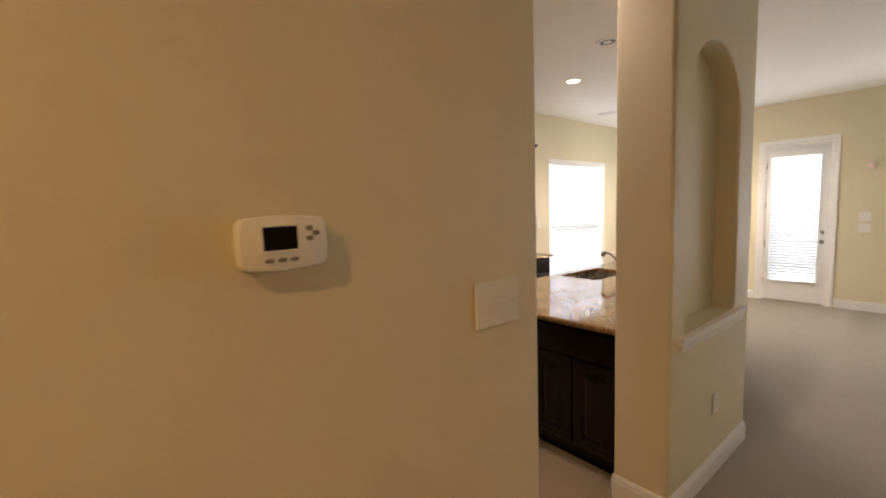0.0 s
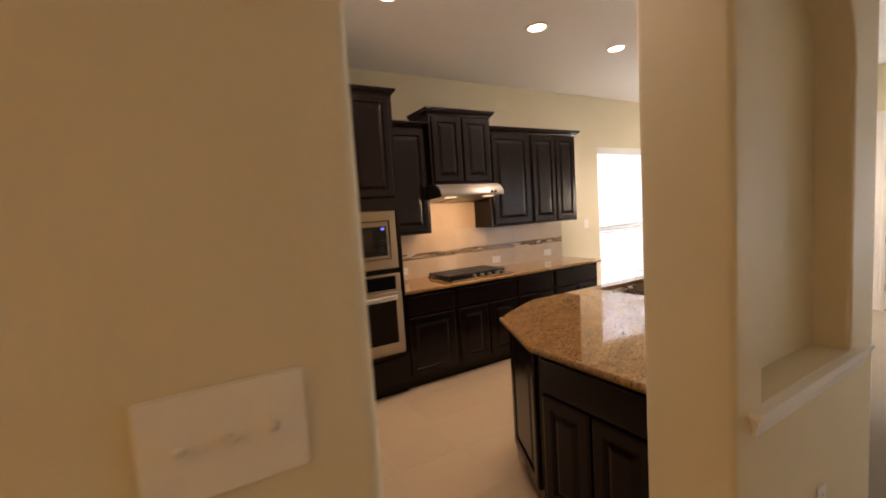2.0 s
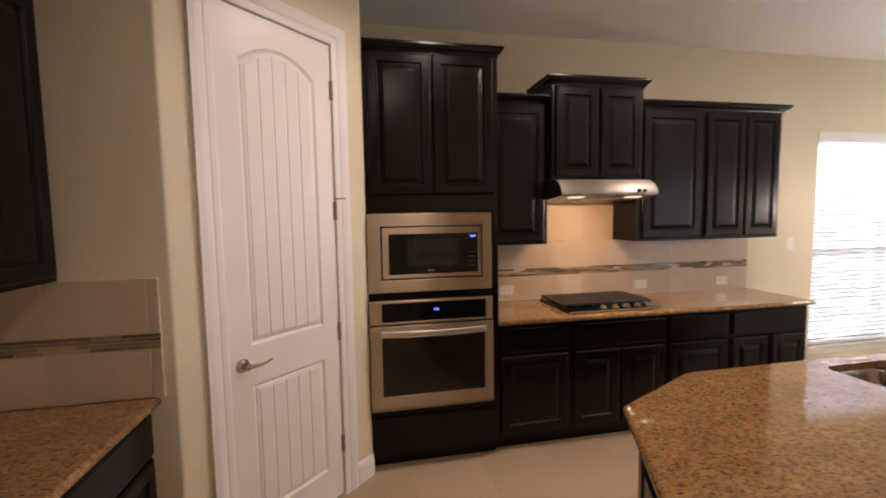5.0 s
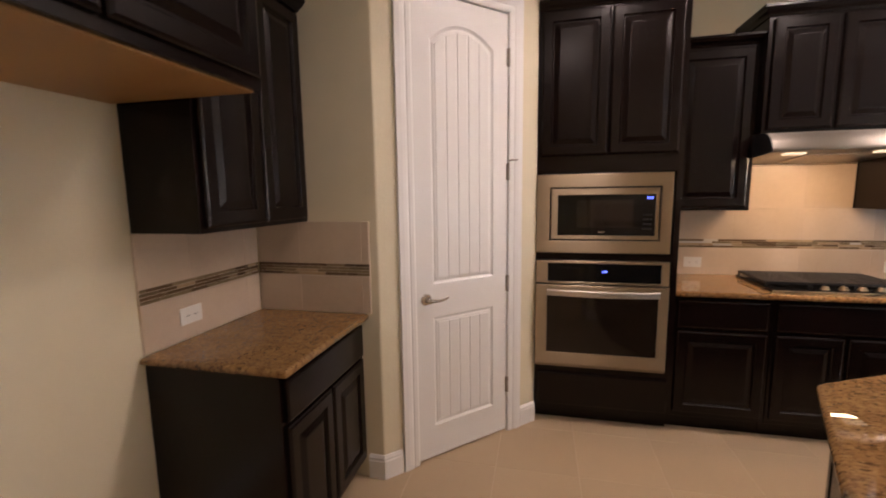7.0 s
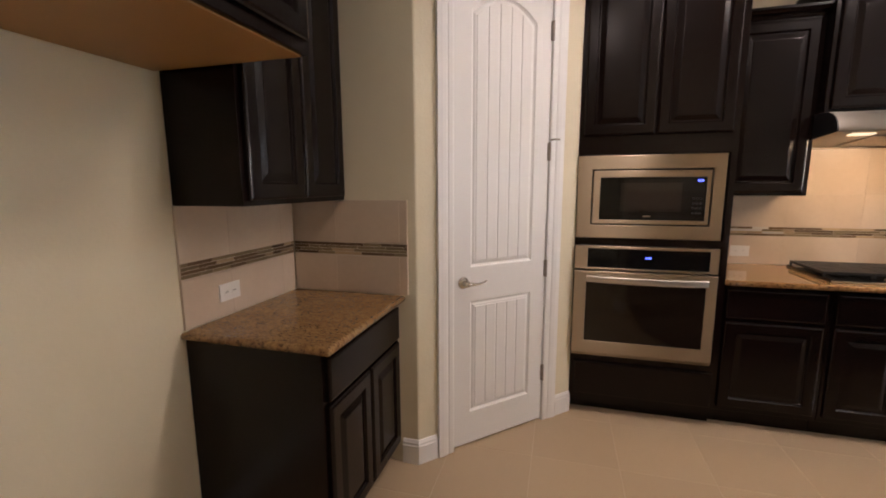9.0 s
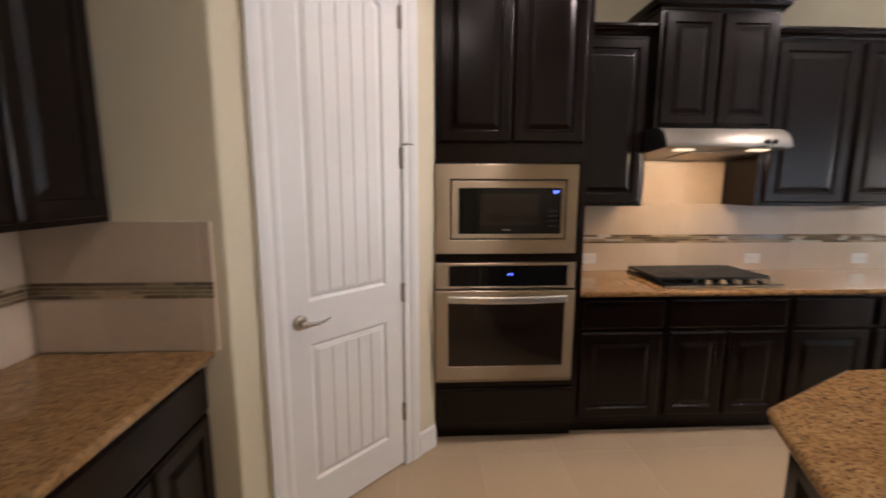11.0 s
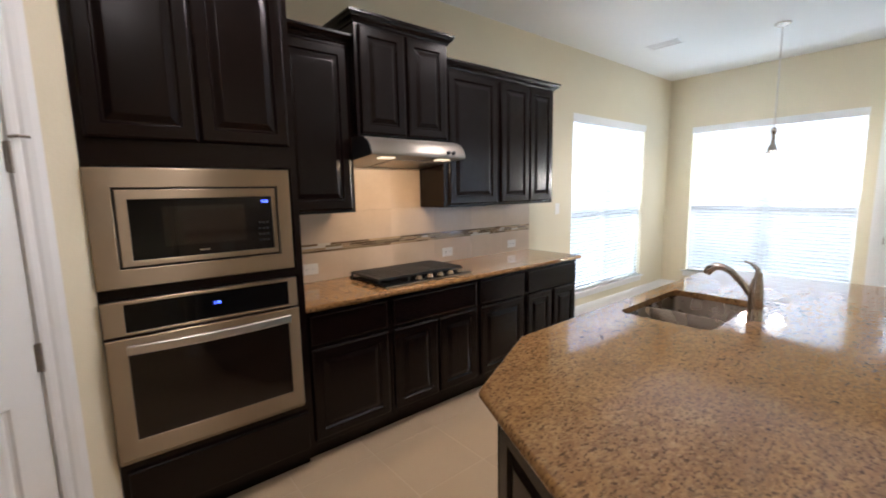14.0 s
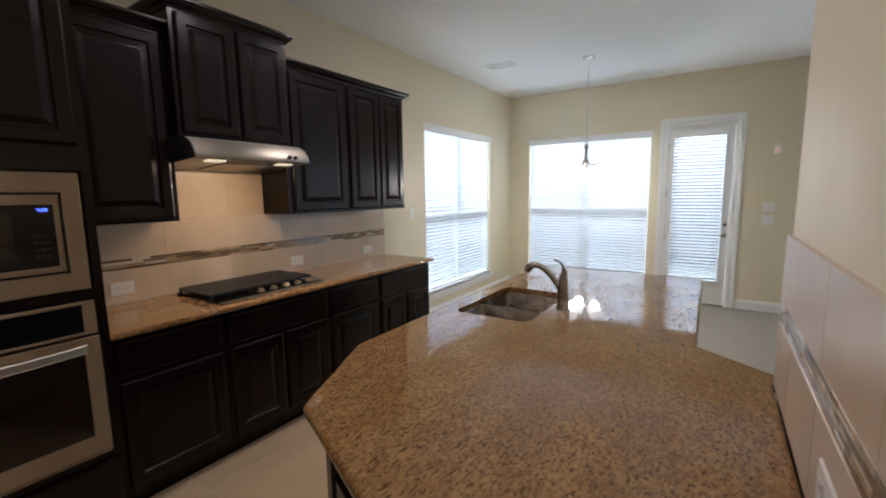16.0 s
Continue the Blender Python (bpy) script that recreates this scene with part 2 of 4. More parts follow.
def part(name, bm, mat, parent=None, label=""):
    ob = new(name, mesh_of(name, bm, mat))
    if parent:
        ob.parent = parent
    if label:
        ob["label"] = label
    return ob


def root(name, m, label, category, group="", kind=""):
    ob = new(name)
    ob.empty_display_size = 0.05
    ob.matrix_basis = m
    return tagged(ob, label, category, group, kind)


def structure(name, bm, mat, label, category):
    return tagged(part(name, bm, mat), label, category, kind="structure")


def offset_poly(poly, d):
    """Moves the sides of a counter-clockwise polygon inwards by d."""
    out = []
    n = len(poly)
    for i in range(n):
        p0, p1, p2 = (Vector(poly[k % n]) for k in (i - 1, i, i + 1))
        a, b = (p1 - p0).normalized(), (p2 - p1).normalized()
        na, nb = Vector((-a.y, a.x)), Vector((-b.y, b.x))
        m = (na + nb).normalized()
        out.append(p1 + m * (d / max(0.3, m.dot(na))))
    return out


def round_poly(poly, radii, n=5):
    out = []
    k = len(poly)
    for i in range(k):
        r = radii[i] if isinstance(radii, (list, tuple)) else radii
        p0, p1, p2 = (Vector(poly[j % k]) for j in (i - 1, i, i + 1))
        if r <= 0:
            out.append(p1)
            continue
        a, b = (p0 - p1).normalized(), (p2 - p1).normalized()
        half = math.acos(max(-1, min(1, a.dot(b)))) / 2
        t = r / math.tan(half)
        s, e = p1 + a * t, p1 + b * t
        for j in range(n + 1):
            u = j / n
            out.append(s * (1 - u) ** 2 + p1 * 2 * u * (1 - u) + e * u ** 2)
    return out


def filled(bm, loops):
    """Fills the area between an outer loop of verts and holes."""
    edges = []
    for vs in loops:
        for i in range(len(vs)):
            e = bm.edges.get((vs[i], vs[(i + 1) % len(vs)])) or bm.edges.new((vs[i], vs[(i + 1) % len(vs)]))
            edges.append(e)
    bmesh.ops.triangle_fill(bm, use_beauty=True, use_dissolve=False, edges=edges)


def slab(poly, z0, z1, hole=None, r=0.014):
    """A stone slab with eased edges, and a hole for a sink."""
    bm = bmesh.new()
    rings = []
    for d, z in ((r, z1), (r * 0.3, z1 - r * 0.3), (0, z1 - r), (0, z0 + r * 0.6), (r * 0.2, z0 + r * 0.2), (r * 0.8, z0)):
        rings.append([bm.verts.new((p.x, p.y, z)) for p in offset_poly(poly, d)])
    for a, b in zip(rings, rings[1:]):
        for i in range(len(a)):
            j = (i + 1) % len(a)
            f = bm.faces.new((a[i], a[j], b[j], b[i]))
            f.smooth = True
    if hole:
        h1 = [bm.verts.new((p[0], p[1], z1)) for p in hole]
        h0 = [bm.verts.new((p[0], p[1], z0)) for p in hole]
        for i in range(len(h1)):
            j = (i + 1) % len(h1)
            bm.faces.new((h1[i], h1[j], h0[j], h0[i]))
        filled(bm, [rings[0], h1])
        filled(bm, [rings[-1], h0])
    else:
        bm.faces.new(rings[0])
        bm.faces.new(rings[-1])
    return finish(bm)


def strip(path, profile, closed=False):
    """Sweeps a profile of (out, z) along a plan path; out is to the right of the way."""
    pts = [Vector(p) for p in path]
    loops = []
    for i, p in enumerate(pts):
        a = (p - pts[i - 1]).normalized() if i else (pts[1] - p).normalized()
        b = (pts[i + 1] - p).normalized() if i < len(pts) - 1 else a
        na, nb = Vector((a.y, -a.x)), Vector((b.y, -b.x))
        m = (na + nb).normalized()
        k = 1 / max(0.3, m.dot(na))
        loops.append([(p.x + m.x * o * k, p.y + m.y * o * k, z) for o, z in profile])
    return loft(loops)


BASEPROFILE = [(0.0, 0.0), (0.014, 0.0), (0.014, 0.100), (0.011, 0.108), (0.011, 0.118), (0.004, 0.133), (0.0, 0.135)]


def baseboard(path):
    return structure("baseboard", strip(path, BASEPROFILE), WHITE, "white painted moulded baseboard along the wall", "baseboard")


def raised_panel(w, h, t=0.020, stile=0.056):
    """A raised-panel front in the xz plane, facing -y, front at y = 0."""
    loops = []
    for d, y in ((0, t), (0, 0.009), (0.004, 0.0035), (0.012, 0), (stile, 0), (stile + 0.003, 0.003), (stile + 0.008, 0.0105), (stile + 0.015, 0.0105), (stile + 0.042, 0.0015), (stile + 0.047, 0.0008)):
        d = min(d, min(w, h) / 2 - 0.004)
        loops.append([(d, y, d), (w - d, y, d), (w - d, y, h - d), (d, y, h - d)])
    return loft(loops)


def slab_front(w, h, t=0.020):
    loops = []
    for d, y in ((0, t), (0, 0.006), (0.004, 0.002), (0.010, 0.0), (0.016, 0.0)):
        loops.append([(d, y, d), (w - d, y, d), (w - d, y, h - d), (d, y, h - d)])
    return loft(loops)

# ---------------- setting ----------------
WEST, SOUTH = -2.6, -2.6
TW_S, TW_N, TW_E = 0.867, 1.150, 1.143           # wall with the thermostat
PX0, PX1, PS, PN = 2.246, 3.42, 0.952, 1.238     # pier with the niche
NOOK_W = 0.190                                   # wall behind the refrigerator space
RET_Y = 2.915                                    # return wall by the side counter
DIAG = 2.03                                      # pantry wall: y = x + DIAG
TOWER_X = 1.66


def wall_plan(name, poly, z0, z1, label, radii=0.0):
    pts = round_poly(poly, radii) if radii else [Vector(p) for p in poly]
    bm = loft([[(p.x, p.y, z0) for p in pts], [(p.x, p.y, z1) for p in pts]])
    smooth(bm, 35)
    return structure(name, bm, PAINT, label, "wall")


structure("floor", box(WEST - 0.2, EAST + 0.2, SOUTH - 0.2, NORTH + 0.2, -0.12, -0.0013), GROUT, "pale grout bed under the floor tiles", "floor")
structure("ceiling", box(WEST - 0.2, EAST + 0.2, SOUTH - 0.2, NORTH + 0.2, CEIL, CEIL + 0.12), CEILING, "white textured ceiling", "ceiling")

W1 = (5.86, 7.545, 0.31, 2.355)      # x0 x1 z0 z1, north wall
W2 = (2.245, 4.00, 0.32, 2.345)      # y0 y1 z0 z1, east wall
D2 = (1.285, 2.050, 0.0, 2.385)       # y0 y1 z0 z1, east wall
T = 0.16
bm = box(NOOK_W - 0.2, W1[0], NORTH, NORTH + T, 0, CEIL)
box(W1[1], EAST + T, NORTH, NORTH + T, 0, CEIL, bm=bm)
box(W1[0], W1[1], NORTH, NORTH + T, 0, W1[2], bm=bm)
box(W1[0], W1[1], NORTH, NORTH + T, W1[3], CEIL, bm=bm)
structure("wall_north", bm, PAINT, "tan painted wall with a wide window", "wall")
W3 = (-2.05, -0.25, 0.30, 2.33)
bm = box(EAST, EAST + T, SOUTH, W3[0], 0, CEIL)
box(EAST, EAST + T, W3[1], D2[0], 0, CEIL, bm=bm)
box(EAST, EAST + T, W3[0], W3[1], 0, W3[2], bm=bm)
box(EAST, EAST + T, W3[0], W3[1], W3[3], CEIL, bm=bm)
box(EAST, EAST + T, D2[1], W2[0], 0, CEIL, bm=bm)
box(EAST, EAST + T, W2[1], NORTH - 0.0005, 0, CEIL, bm=bm)
box(EAST, EAST + T, D2[0], D2[1], D2[3], CEIL, bm=bm)
box(EAST, EAST + T, W2[0], W2[1], 0, W2[2], bm=bm)
box(EAST, EAST + T, W2[0], W2[1], W2[3], CEIL, bm=bm)
structure("wall_east", bm, PAINT, "tan painted wall with a window and a glazed door", "wall")
structure("wall_south", box(WEST, EAST + T, SOUTH - T, SOUTH, 0, CEIL), PAINT, "plain tan painted wall", "wall")
structure("wall_west", box(WEST - T, WEST, SOUTH, TW_S, 0, CEIL), PAINT, "plain tan painted wall", "wall")

wall_plan("wall_thermostat", [(WEST - T, TW_S), (TW_E, TW_S), (TW_E, TW_N), (WEST - T, TW_N)], 0, CEIL,
          "tan painted wall with a rounded end, carrying a thermostat", [0, 0.022, 0.022, 0])
wall_plan("wall_nook", [(NOOK_W - 0.2, TW_N), (NOOK_W, TW_N), (NOOK_W, RET_Y), (NOOK_W - 0.2, RET_Y)], 0, CEIL, "tan painted wall behind the refrigerator space")
# return wall and the slanting pantry wall, with its door opening
cx = RET_Y - DIAG
DOOR_A, DOOR_B = 1.036, 1.492
DOOR_H = 2.555
q = 0.085  # half of the wall's thickness along x and y
wall_plan("wall_return", [(NOOK_W - 0.2, RET_Y), (cx, RET_Y), (DOOR_A - 0.012, DOOR_A - 0.012 + DIAG), (DOOR_A - 0.012 - q, DOOR_A - 0.012 + DIAG + q), (cx - 0.07, RET_Y + 0.17), (NOOK_W - 0.2, RET_Y + 0.17)],
          0, CEIL, "tan painted wall with a rounded corner beside the pantry door", [0, 0.022, 0, 0, 0, 0])
b0 = DOOR_B + 0.012
wall_plan("wall_pantry", [(b0, b0 + DIAG), (TOWER_X, TOWER_X + DIAG), (TOWER_X, NORTH), (TOWER_X - 0.1, NORTH), (TOWER_X - 0.1, TOWER_X + DIAG + 0.06), (b0 - q, b0 + DIAG + q)],
          0, CEIL, "tan painted wall between pantry door and oven cabinet")
wall_plan("wall_over_door", [(DOOR_A - 0.012, DOOR_A - 0.012 + DIAG), (b0, b0 + DIAG), (b0 - q, b0 + DIAG + q), (DOOR_A - 0.012 - q, DOOR_A - 0.012 + DIAG + q)], DOOR_H + 0.012, CEIL,
          "tan painted wall over the pantry door")


# pier with an arched niche
def pier():
    bm = bmesh.new()
    r = 0.022
    nx0, nx1, nz0, top = 2.420, 3.150, 0.9475, 2.45
    rad = (nx1 - nx0) / 2

    def arch(grow, y):
        pts = [(nx0 - grow, y, nz0), (nx1 + grow, y, nz0)]
        for k in range(25):
            a = math.pi * k / 24
            pts.append(((nx0 + nx1) / 2 + (rad + grow) * math.cos(a), y, top - rad + (rad + grow) * math.sin(a)))
        return pts

    plan = round_poly([(PX0, PS), (PX1, PS), (PX1, PN), (PX0, PN)], r)
    plan = plan[5:] + plan[:5]          # starts at the last point of the first corner
    lo = [bm.verts.new((p.x, p.y, 0)) for p in plan]
    hi = [bm.verts.new((p.x, p.y, CEIL)) for p in plan]
    n = len(plan)
    for i in range(1, n):               # all sides but the front
        j = (i + 1) % n
        f = bm.faces.new((lo[i], lo[j], hi[j], hi[i]))
        f.smooth = True
    rows = [[bm.verts.new(p) for p in arch(g, PS + d)] for g, d in ((0.016, 0), (0.005, 0.004), (0.0, 0.016), (0.0, 0.122))]
    for a, b in zip(rows, rows[1:]):
        for i in range(len(a)):
            j = (i + 1) % len(a)
            f = bm.faces.new((a[i], a[j], b[j], b[i]))
            f.smooth = i > 1
    bm.faces.new(rows[-1])
    filled(bm, [[lo[0], lo[1], hi[1], hi[0]], rows[0]])
    finish(bm)
    for e in bm.edges:
        if len(e.link_faces) == 2 and e.calc_face_angle(0) > radians(35):
            e.smooth = False
    return bm


structure("wall_pier", pier(), PAINT, "tan painted pier with a tall arched niche", "wall")
sill_p = [(0.0, 0.0), (0.010, 0.0), (0.014, 0.020), (0.022, 0.032), (0.022, 0.044), (0.034, 0.052), (0.034, 0.068), (0.0, 0.068)]
bm = strip([(2.358, PS + 0.004), (2.358, PS), (3.262, PS), (3.262, PS + 0.004)], [(o, 0.862 + z * 1.22) for o, z in sill_p])
structure("niche_sill", bm, WHITE, "white moulded ledge under the arched niche", "trim")

# baseboards
baseboard([(WEST, TW_S), (TW_E - 0.012, TW_S), (TW_E, TW_S + 0.012), (TW_E, TW_N - 0.012), (TW_E - 0.012, TW_N), (NOOK_W, TW_N)])
baseboard([(PX0 + 0.11, PN), (PX0 + 0.012, PN), (PX0, PN - 0.012), (PX0, PS + 0.012), (PX0 + 0.012, PS), (PX1 - 0.012, PS), (PX1, PS + 0.012), (PX1, PN - 0.1)])
baseboard([(NOOK_W, TW_N), (NOOK_W, 2.165)])
baseboard([(0.80, RET_Y), (cx, RET_Y), (DOOR_A - 0.075, DOOR_A - 0.075 + DIAG)])
baseboard([(DOOR_B + 0.075, DOOR_B + 0.075 + DIAG), (TOWER_X, TOWER_X + DIAG)])
baseboard([(5.09, NORTH), (EAST, NORTH), (EAST, D2[1] + 0.10)])
baseboard([(EAST, D2[0] - 0.10), (EAST, SOUTH)])


# ---------------- windows with blinds ----------------
def blind(name, m, w, h, spacing, tilt, label):
    """A slatted blind that hangs in the xz plane, top at z = h, facing -y."""
    b = root(name, m, label, "blind")
    part("headrail", box(-0.004, w + 0.004, -0.010, 0.026, h - 0.050, h - 0.002, 0.003), SLAT, b)
    part("valance", box(-0.018, w + 0.018, -0.046, -0.036, h - 0.078, h + 0.010, 0.004), SLAT, b)
    part("bottom_rail", box(0.006, w - 0.006, -0.026, 0.026, 0.004, 0.024, 0.004), SLAT, b)
    me = mesh_of("slat", moved(box(0.006, w - 0.006, -0.0245, 0.0245, -0.0015, 0.0015), Matrix.Rotation(radians(tilt), 4, "X")), SLAT_THIN)
    z = 0.045
    while z < h - 0.07:
        s = new("slat", me)
        s.parent, s.location = b, (0, 0, z)
        z += spacing
    for x in (0.15, w / 2, w - 0.15):
        part("ladder_cord", tube([(x, -0.026, 0.01), (x, -0.026, h - 0.05)], 0.0012, 5), SLAT, b)
    part("tilt_wand", tube([(0.08, -0.04, h - 0.06), (0.08, -0.042, h - 0.75)], 0.004, 8), SLAT, b)
    return b


def window(name, m, w, h, label):
    """A two-sash vinyl window in an opening; x along the wall, y outwards."""
    g = root(name, m, label, "window", kind="structure")
    bm = box(0, w, 0.085, 0.14, 0, 0.045)
    box(0, w, 0.085, 0.14, h - 0.045, h, bm=bm)
    box(0, 0.045, 0.085, 0.14, 0.045, h - 0.045, bm=bm)
    box(w - 0.045, w, 0.085, 0.14, 0.045, h - 0.045, bm=bm)
    part("window_frame", bm, PLASTIC, g)
    part("mullion", box(w / 2 - 0.035, w / 2 + 0.035, 0.086, 0.139, 0.045, h - 0.045), PLASTIC, g)
    for x0, x1 in ((0.045, w / 2 - 0.035), (w / 2 + 0.035, w - 0.045)):
        part("meeting_rail", box(x0, x1, 0.09, 0.135, h * 0.46, h * 0.46 + 0.04), PLASTIC, g)
        for z0, z1 in ((0.045, h * 0.46), (h * 0.46 + 0.04, h - 0.045)):
            p = part("pane", box(x0, x1, 0.108, 0.113, z0, z1), GLASS, g)
            p.visible_shadow = False
    part("window_sill", box(-0.05, w + 0.05, -0.045, 0.084, -0.022, 0.0, 0.006), WHITE, g)
    part("apron", box(-0.03, w + 0.03, -0.016, 0.0, -0.085, -0.022, 0.004), WHITE, g)
    return g


window("window_1", pose(W1[0], NORTH, W1[2]), W1[1] - W1[0], W1[3] - W1[2], "wide white vinyl window behind a lowered blind")
window("window_2", pose(EAST, W2[1], W2[2], 0, 0, -90), W2[1] - W2[0], W2[3] - W2[2], "wide white vinyl window behind a lowered blind")
window("window_3", pose(EAST, W3[1], W3[2], 0, 0, -90), W3[1] - W3[0], W3[3] - W3[2], "wide white vinyl window in the living area")
blind("window_blind", pose(W1[0] + 0.012, NORTH + 0.034, W1[2] + 0.001), W1[1] - W1[0] - 0.024, W1[3] - W1[2] - 0.012, 0.043, -50, "white slatted blind, lowered, glowing with daylight")
blind("window_blind", pose(EAST + 0.034, W2[1] - 0.012, W2[2] + 0.001, 0, 0, -90), W2[1] - W2[0] - 0.024, W2[3] - W2[2] - 0.012, 0.043, -48, "white slatted blind, lowered over the east window")


def casing(w, h, cw=0.085, t=0.018):
    """A moulded frame round an opening w by h; x along the wall, facing -y."""
    bm = bmesh.new()
    prof = [(0.0, 0.0), (0.0, 0.009), (0.010, 0.013), (0.030, 0.013), (0.036, 0.010), (0.048, 0.016), (0.070, t + 0.002), (cw, t + 0.002), (cw, 0.0)]
    loops = []
    for d, y in prof:
        loops.append([(-d, -y, 0), (-d, -y, h + d), (w + d, -y, h + d), (w + d, -y, 0)])
    for a, b in zip(loops, loops[1:]):
        va, vb = [bm.verts.new(p) for p in a], [bm.verts.new(p) for p in b]
        for i in range(3):
            bm.faces.new((va[i], va[i + 1], vb[i + 1], vb[i]))
    bmesh.ops.remove_doubles(bm, verts=bm.verts[:], dist=1e-5)
    return finish(bm)


# glazed back door
def back_door():
    w, h = D2[1] - D2[0], D2[3]
    d = root("door_2", pose(EAST, D2[1], 0, 0, 0, -90), "closed white back door with a tall glass pane and inner blind", "door", kind="structure")
    part("casing", casing(w, h), WHITE, d)
    bm = box(0.0, 0.018, 0.0, 0.15, 0, h)
    box(w - 0.018, w, 0.0, 0.15, 0, h, bm=bm)
    box(0.018, w - 0.018, 0.0, 0.15, h - 0.018, h, bm=bm)
    part("jamb", bm, WHITE, d)
    part("threshold", box(0.018, w - 0.018, -0.01, 0.15, 0.0, 0.022, 0.004), HINGE, d, "dark metal threshold")
    a, b, z0, z1 = 0.082, w - 0.112, 0.335, h - 0.115
    leaf = box(0.022, a, 0.012, 0.056, 0.03, h - 0.022)
    box(b, w - 0.022, 0.012, 0.056, 0.03, h - 0.022, bm=leaf)
    box(a, b, 0.012, 0.056, 0.03, z0, bm=leaf)
    box(a, b, 0.012, 0.056, z1, h - 0.022, bm=leaf)
    part("leaf", leaf, WHITE, d)
    bm = bmesh.new()
    for x0, x1, q0, q1 in ((a - 0.02, a + 0.012, z0 - 0.02, z1 + 0.02), (b - 0.012, b + 0.02, z0 - 0.02, z1 + 0.02)):
        box(x0, x1, 0.002, 0.012, q0, q1, 0.003, bm=bm)
    for q0, q1 in ((z0 - 0.02, z0 + 0.012), (z1 - 0.012, z1 + 0.02)):
        box(a + 0.012, b - 0.012, 0.002, 0.012, q0, q1, 0.003, bm=bm)
    part("glazing_bead", bm, WHITE, d)
    p = part("pane", box(a, b, 0.040, 0.045, z0, z1), GLASS, d)
    p.visible_shadow = False
    for z in (0.30, 0.9, 1.5, 2.1):
        part("hinge", box(0.016, 0.026, 0.0, 0.012, z - 0.045, z + 0.045, 0.002), HINGE, d)
    kx = w - 0.068
    knob = part("lever_handle", lathe([(0.030, 0), (0.030, 0.008), (0.012, 0.012), (0.012, 0.040), (0.015, 0.046), (0.006, 0.05)], 18), NICKEL, d)
    knob.matrix_basis = pose(kx, 0.012, 0.95, 90)
    part("lever", tube([(kx, -0.030, 0.95), (kx - 0.05, -0.034, 0.952), (kx - 0.10, -0.030, 0.948)], [0.010, 0.008, 0.006], 10), NICKEL, d)
    bolt = part("deadbolt", lathe([(0.028, 0), (0.028, 0.010), (0.018, 0.016), (0.008, 0.018)], 18), NICKEL, d)
    bolt.matrix_basis = pose(kx, 0.012, 1.09, 90)
    blind("door_blind", pose(EAST - 0.018, D2[1] - a + 0.012, z0 - 0.012, 0, 0, -90), b - a + 0.024, z1 - z0 + 0.03, 0.043, -34, "white slatted blind fixed on the glazed door")


back_door()


# pantry door
def lever_set(parent, x, z, way):
    """Lever and rose on a face at y = 0, facing -y; the lever points along way."""
    r = part("rose", lathe([(0.033, 0), (0.033, 0.004), (0.028, 0.012), (0.016, 0.016), (0.013, 0.045), (0.016, 0.052), (0.010, 0.058)], 22), NICKEL, parent)
    r.matrix_basis = pose(x, 0.0, z, 90)
    pts = [(x, -0.050, z), (x + way * 0.020, -0.055, z + 0.001), (x + way * 0.05, -0.056, z - 0.003), (x + way * 0.085, -0.054, z - 0.001), (x + way * 0.118, -0.050, z + 0.008)]
    part("lever", tube(pts, [0.011, 0.0105, 0.008, 0.0065, 0.005], 12), NICKEL, parent)


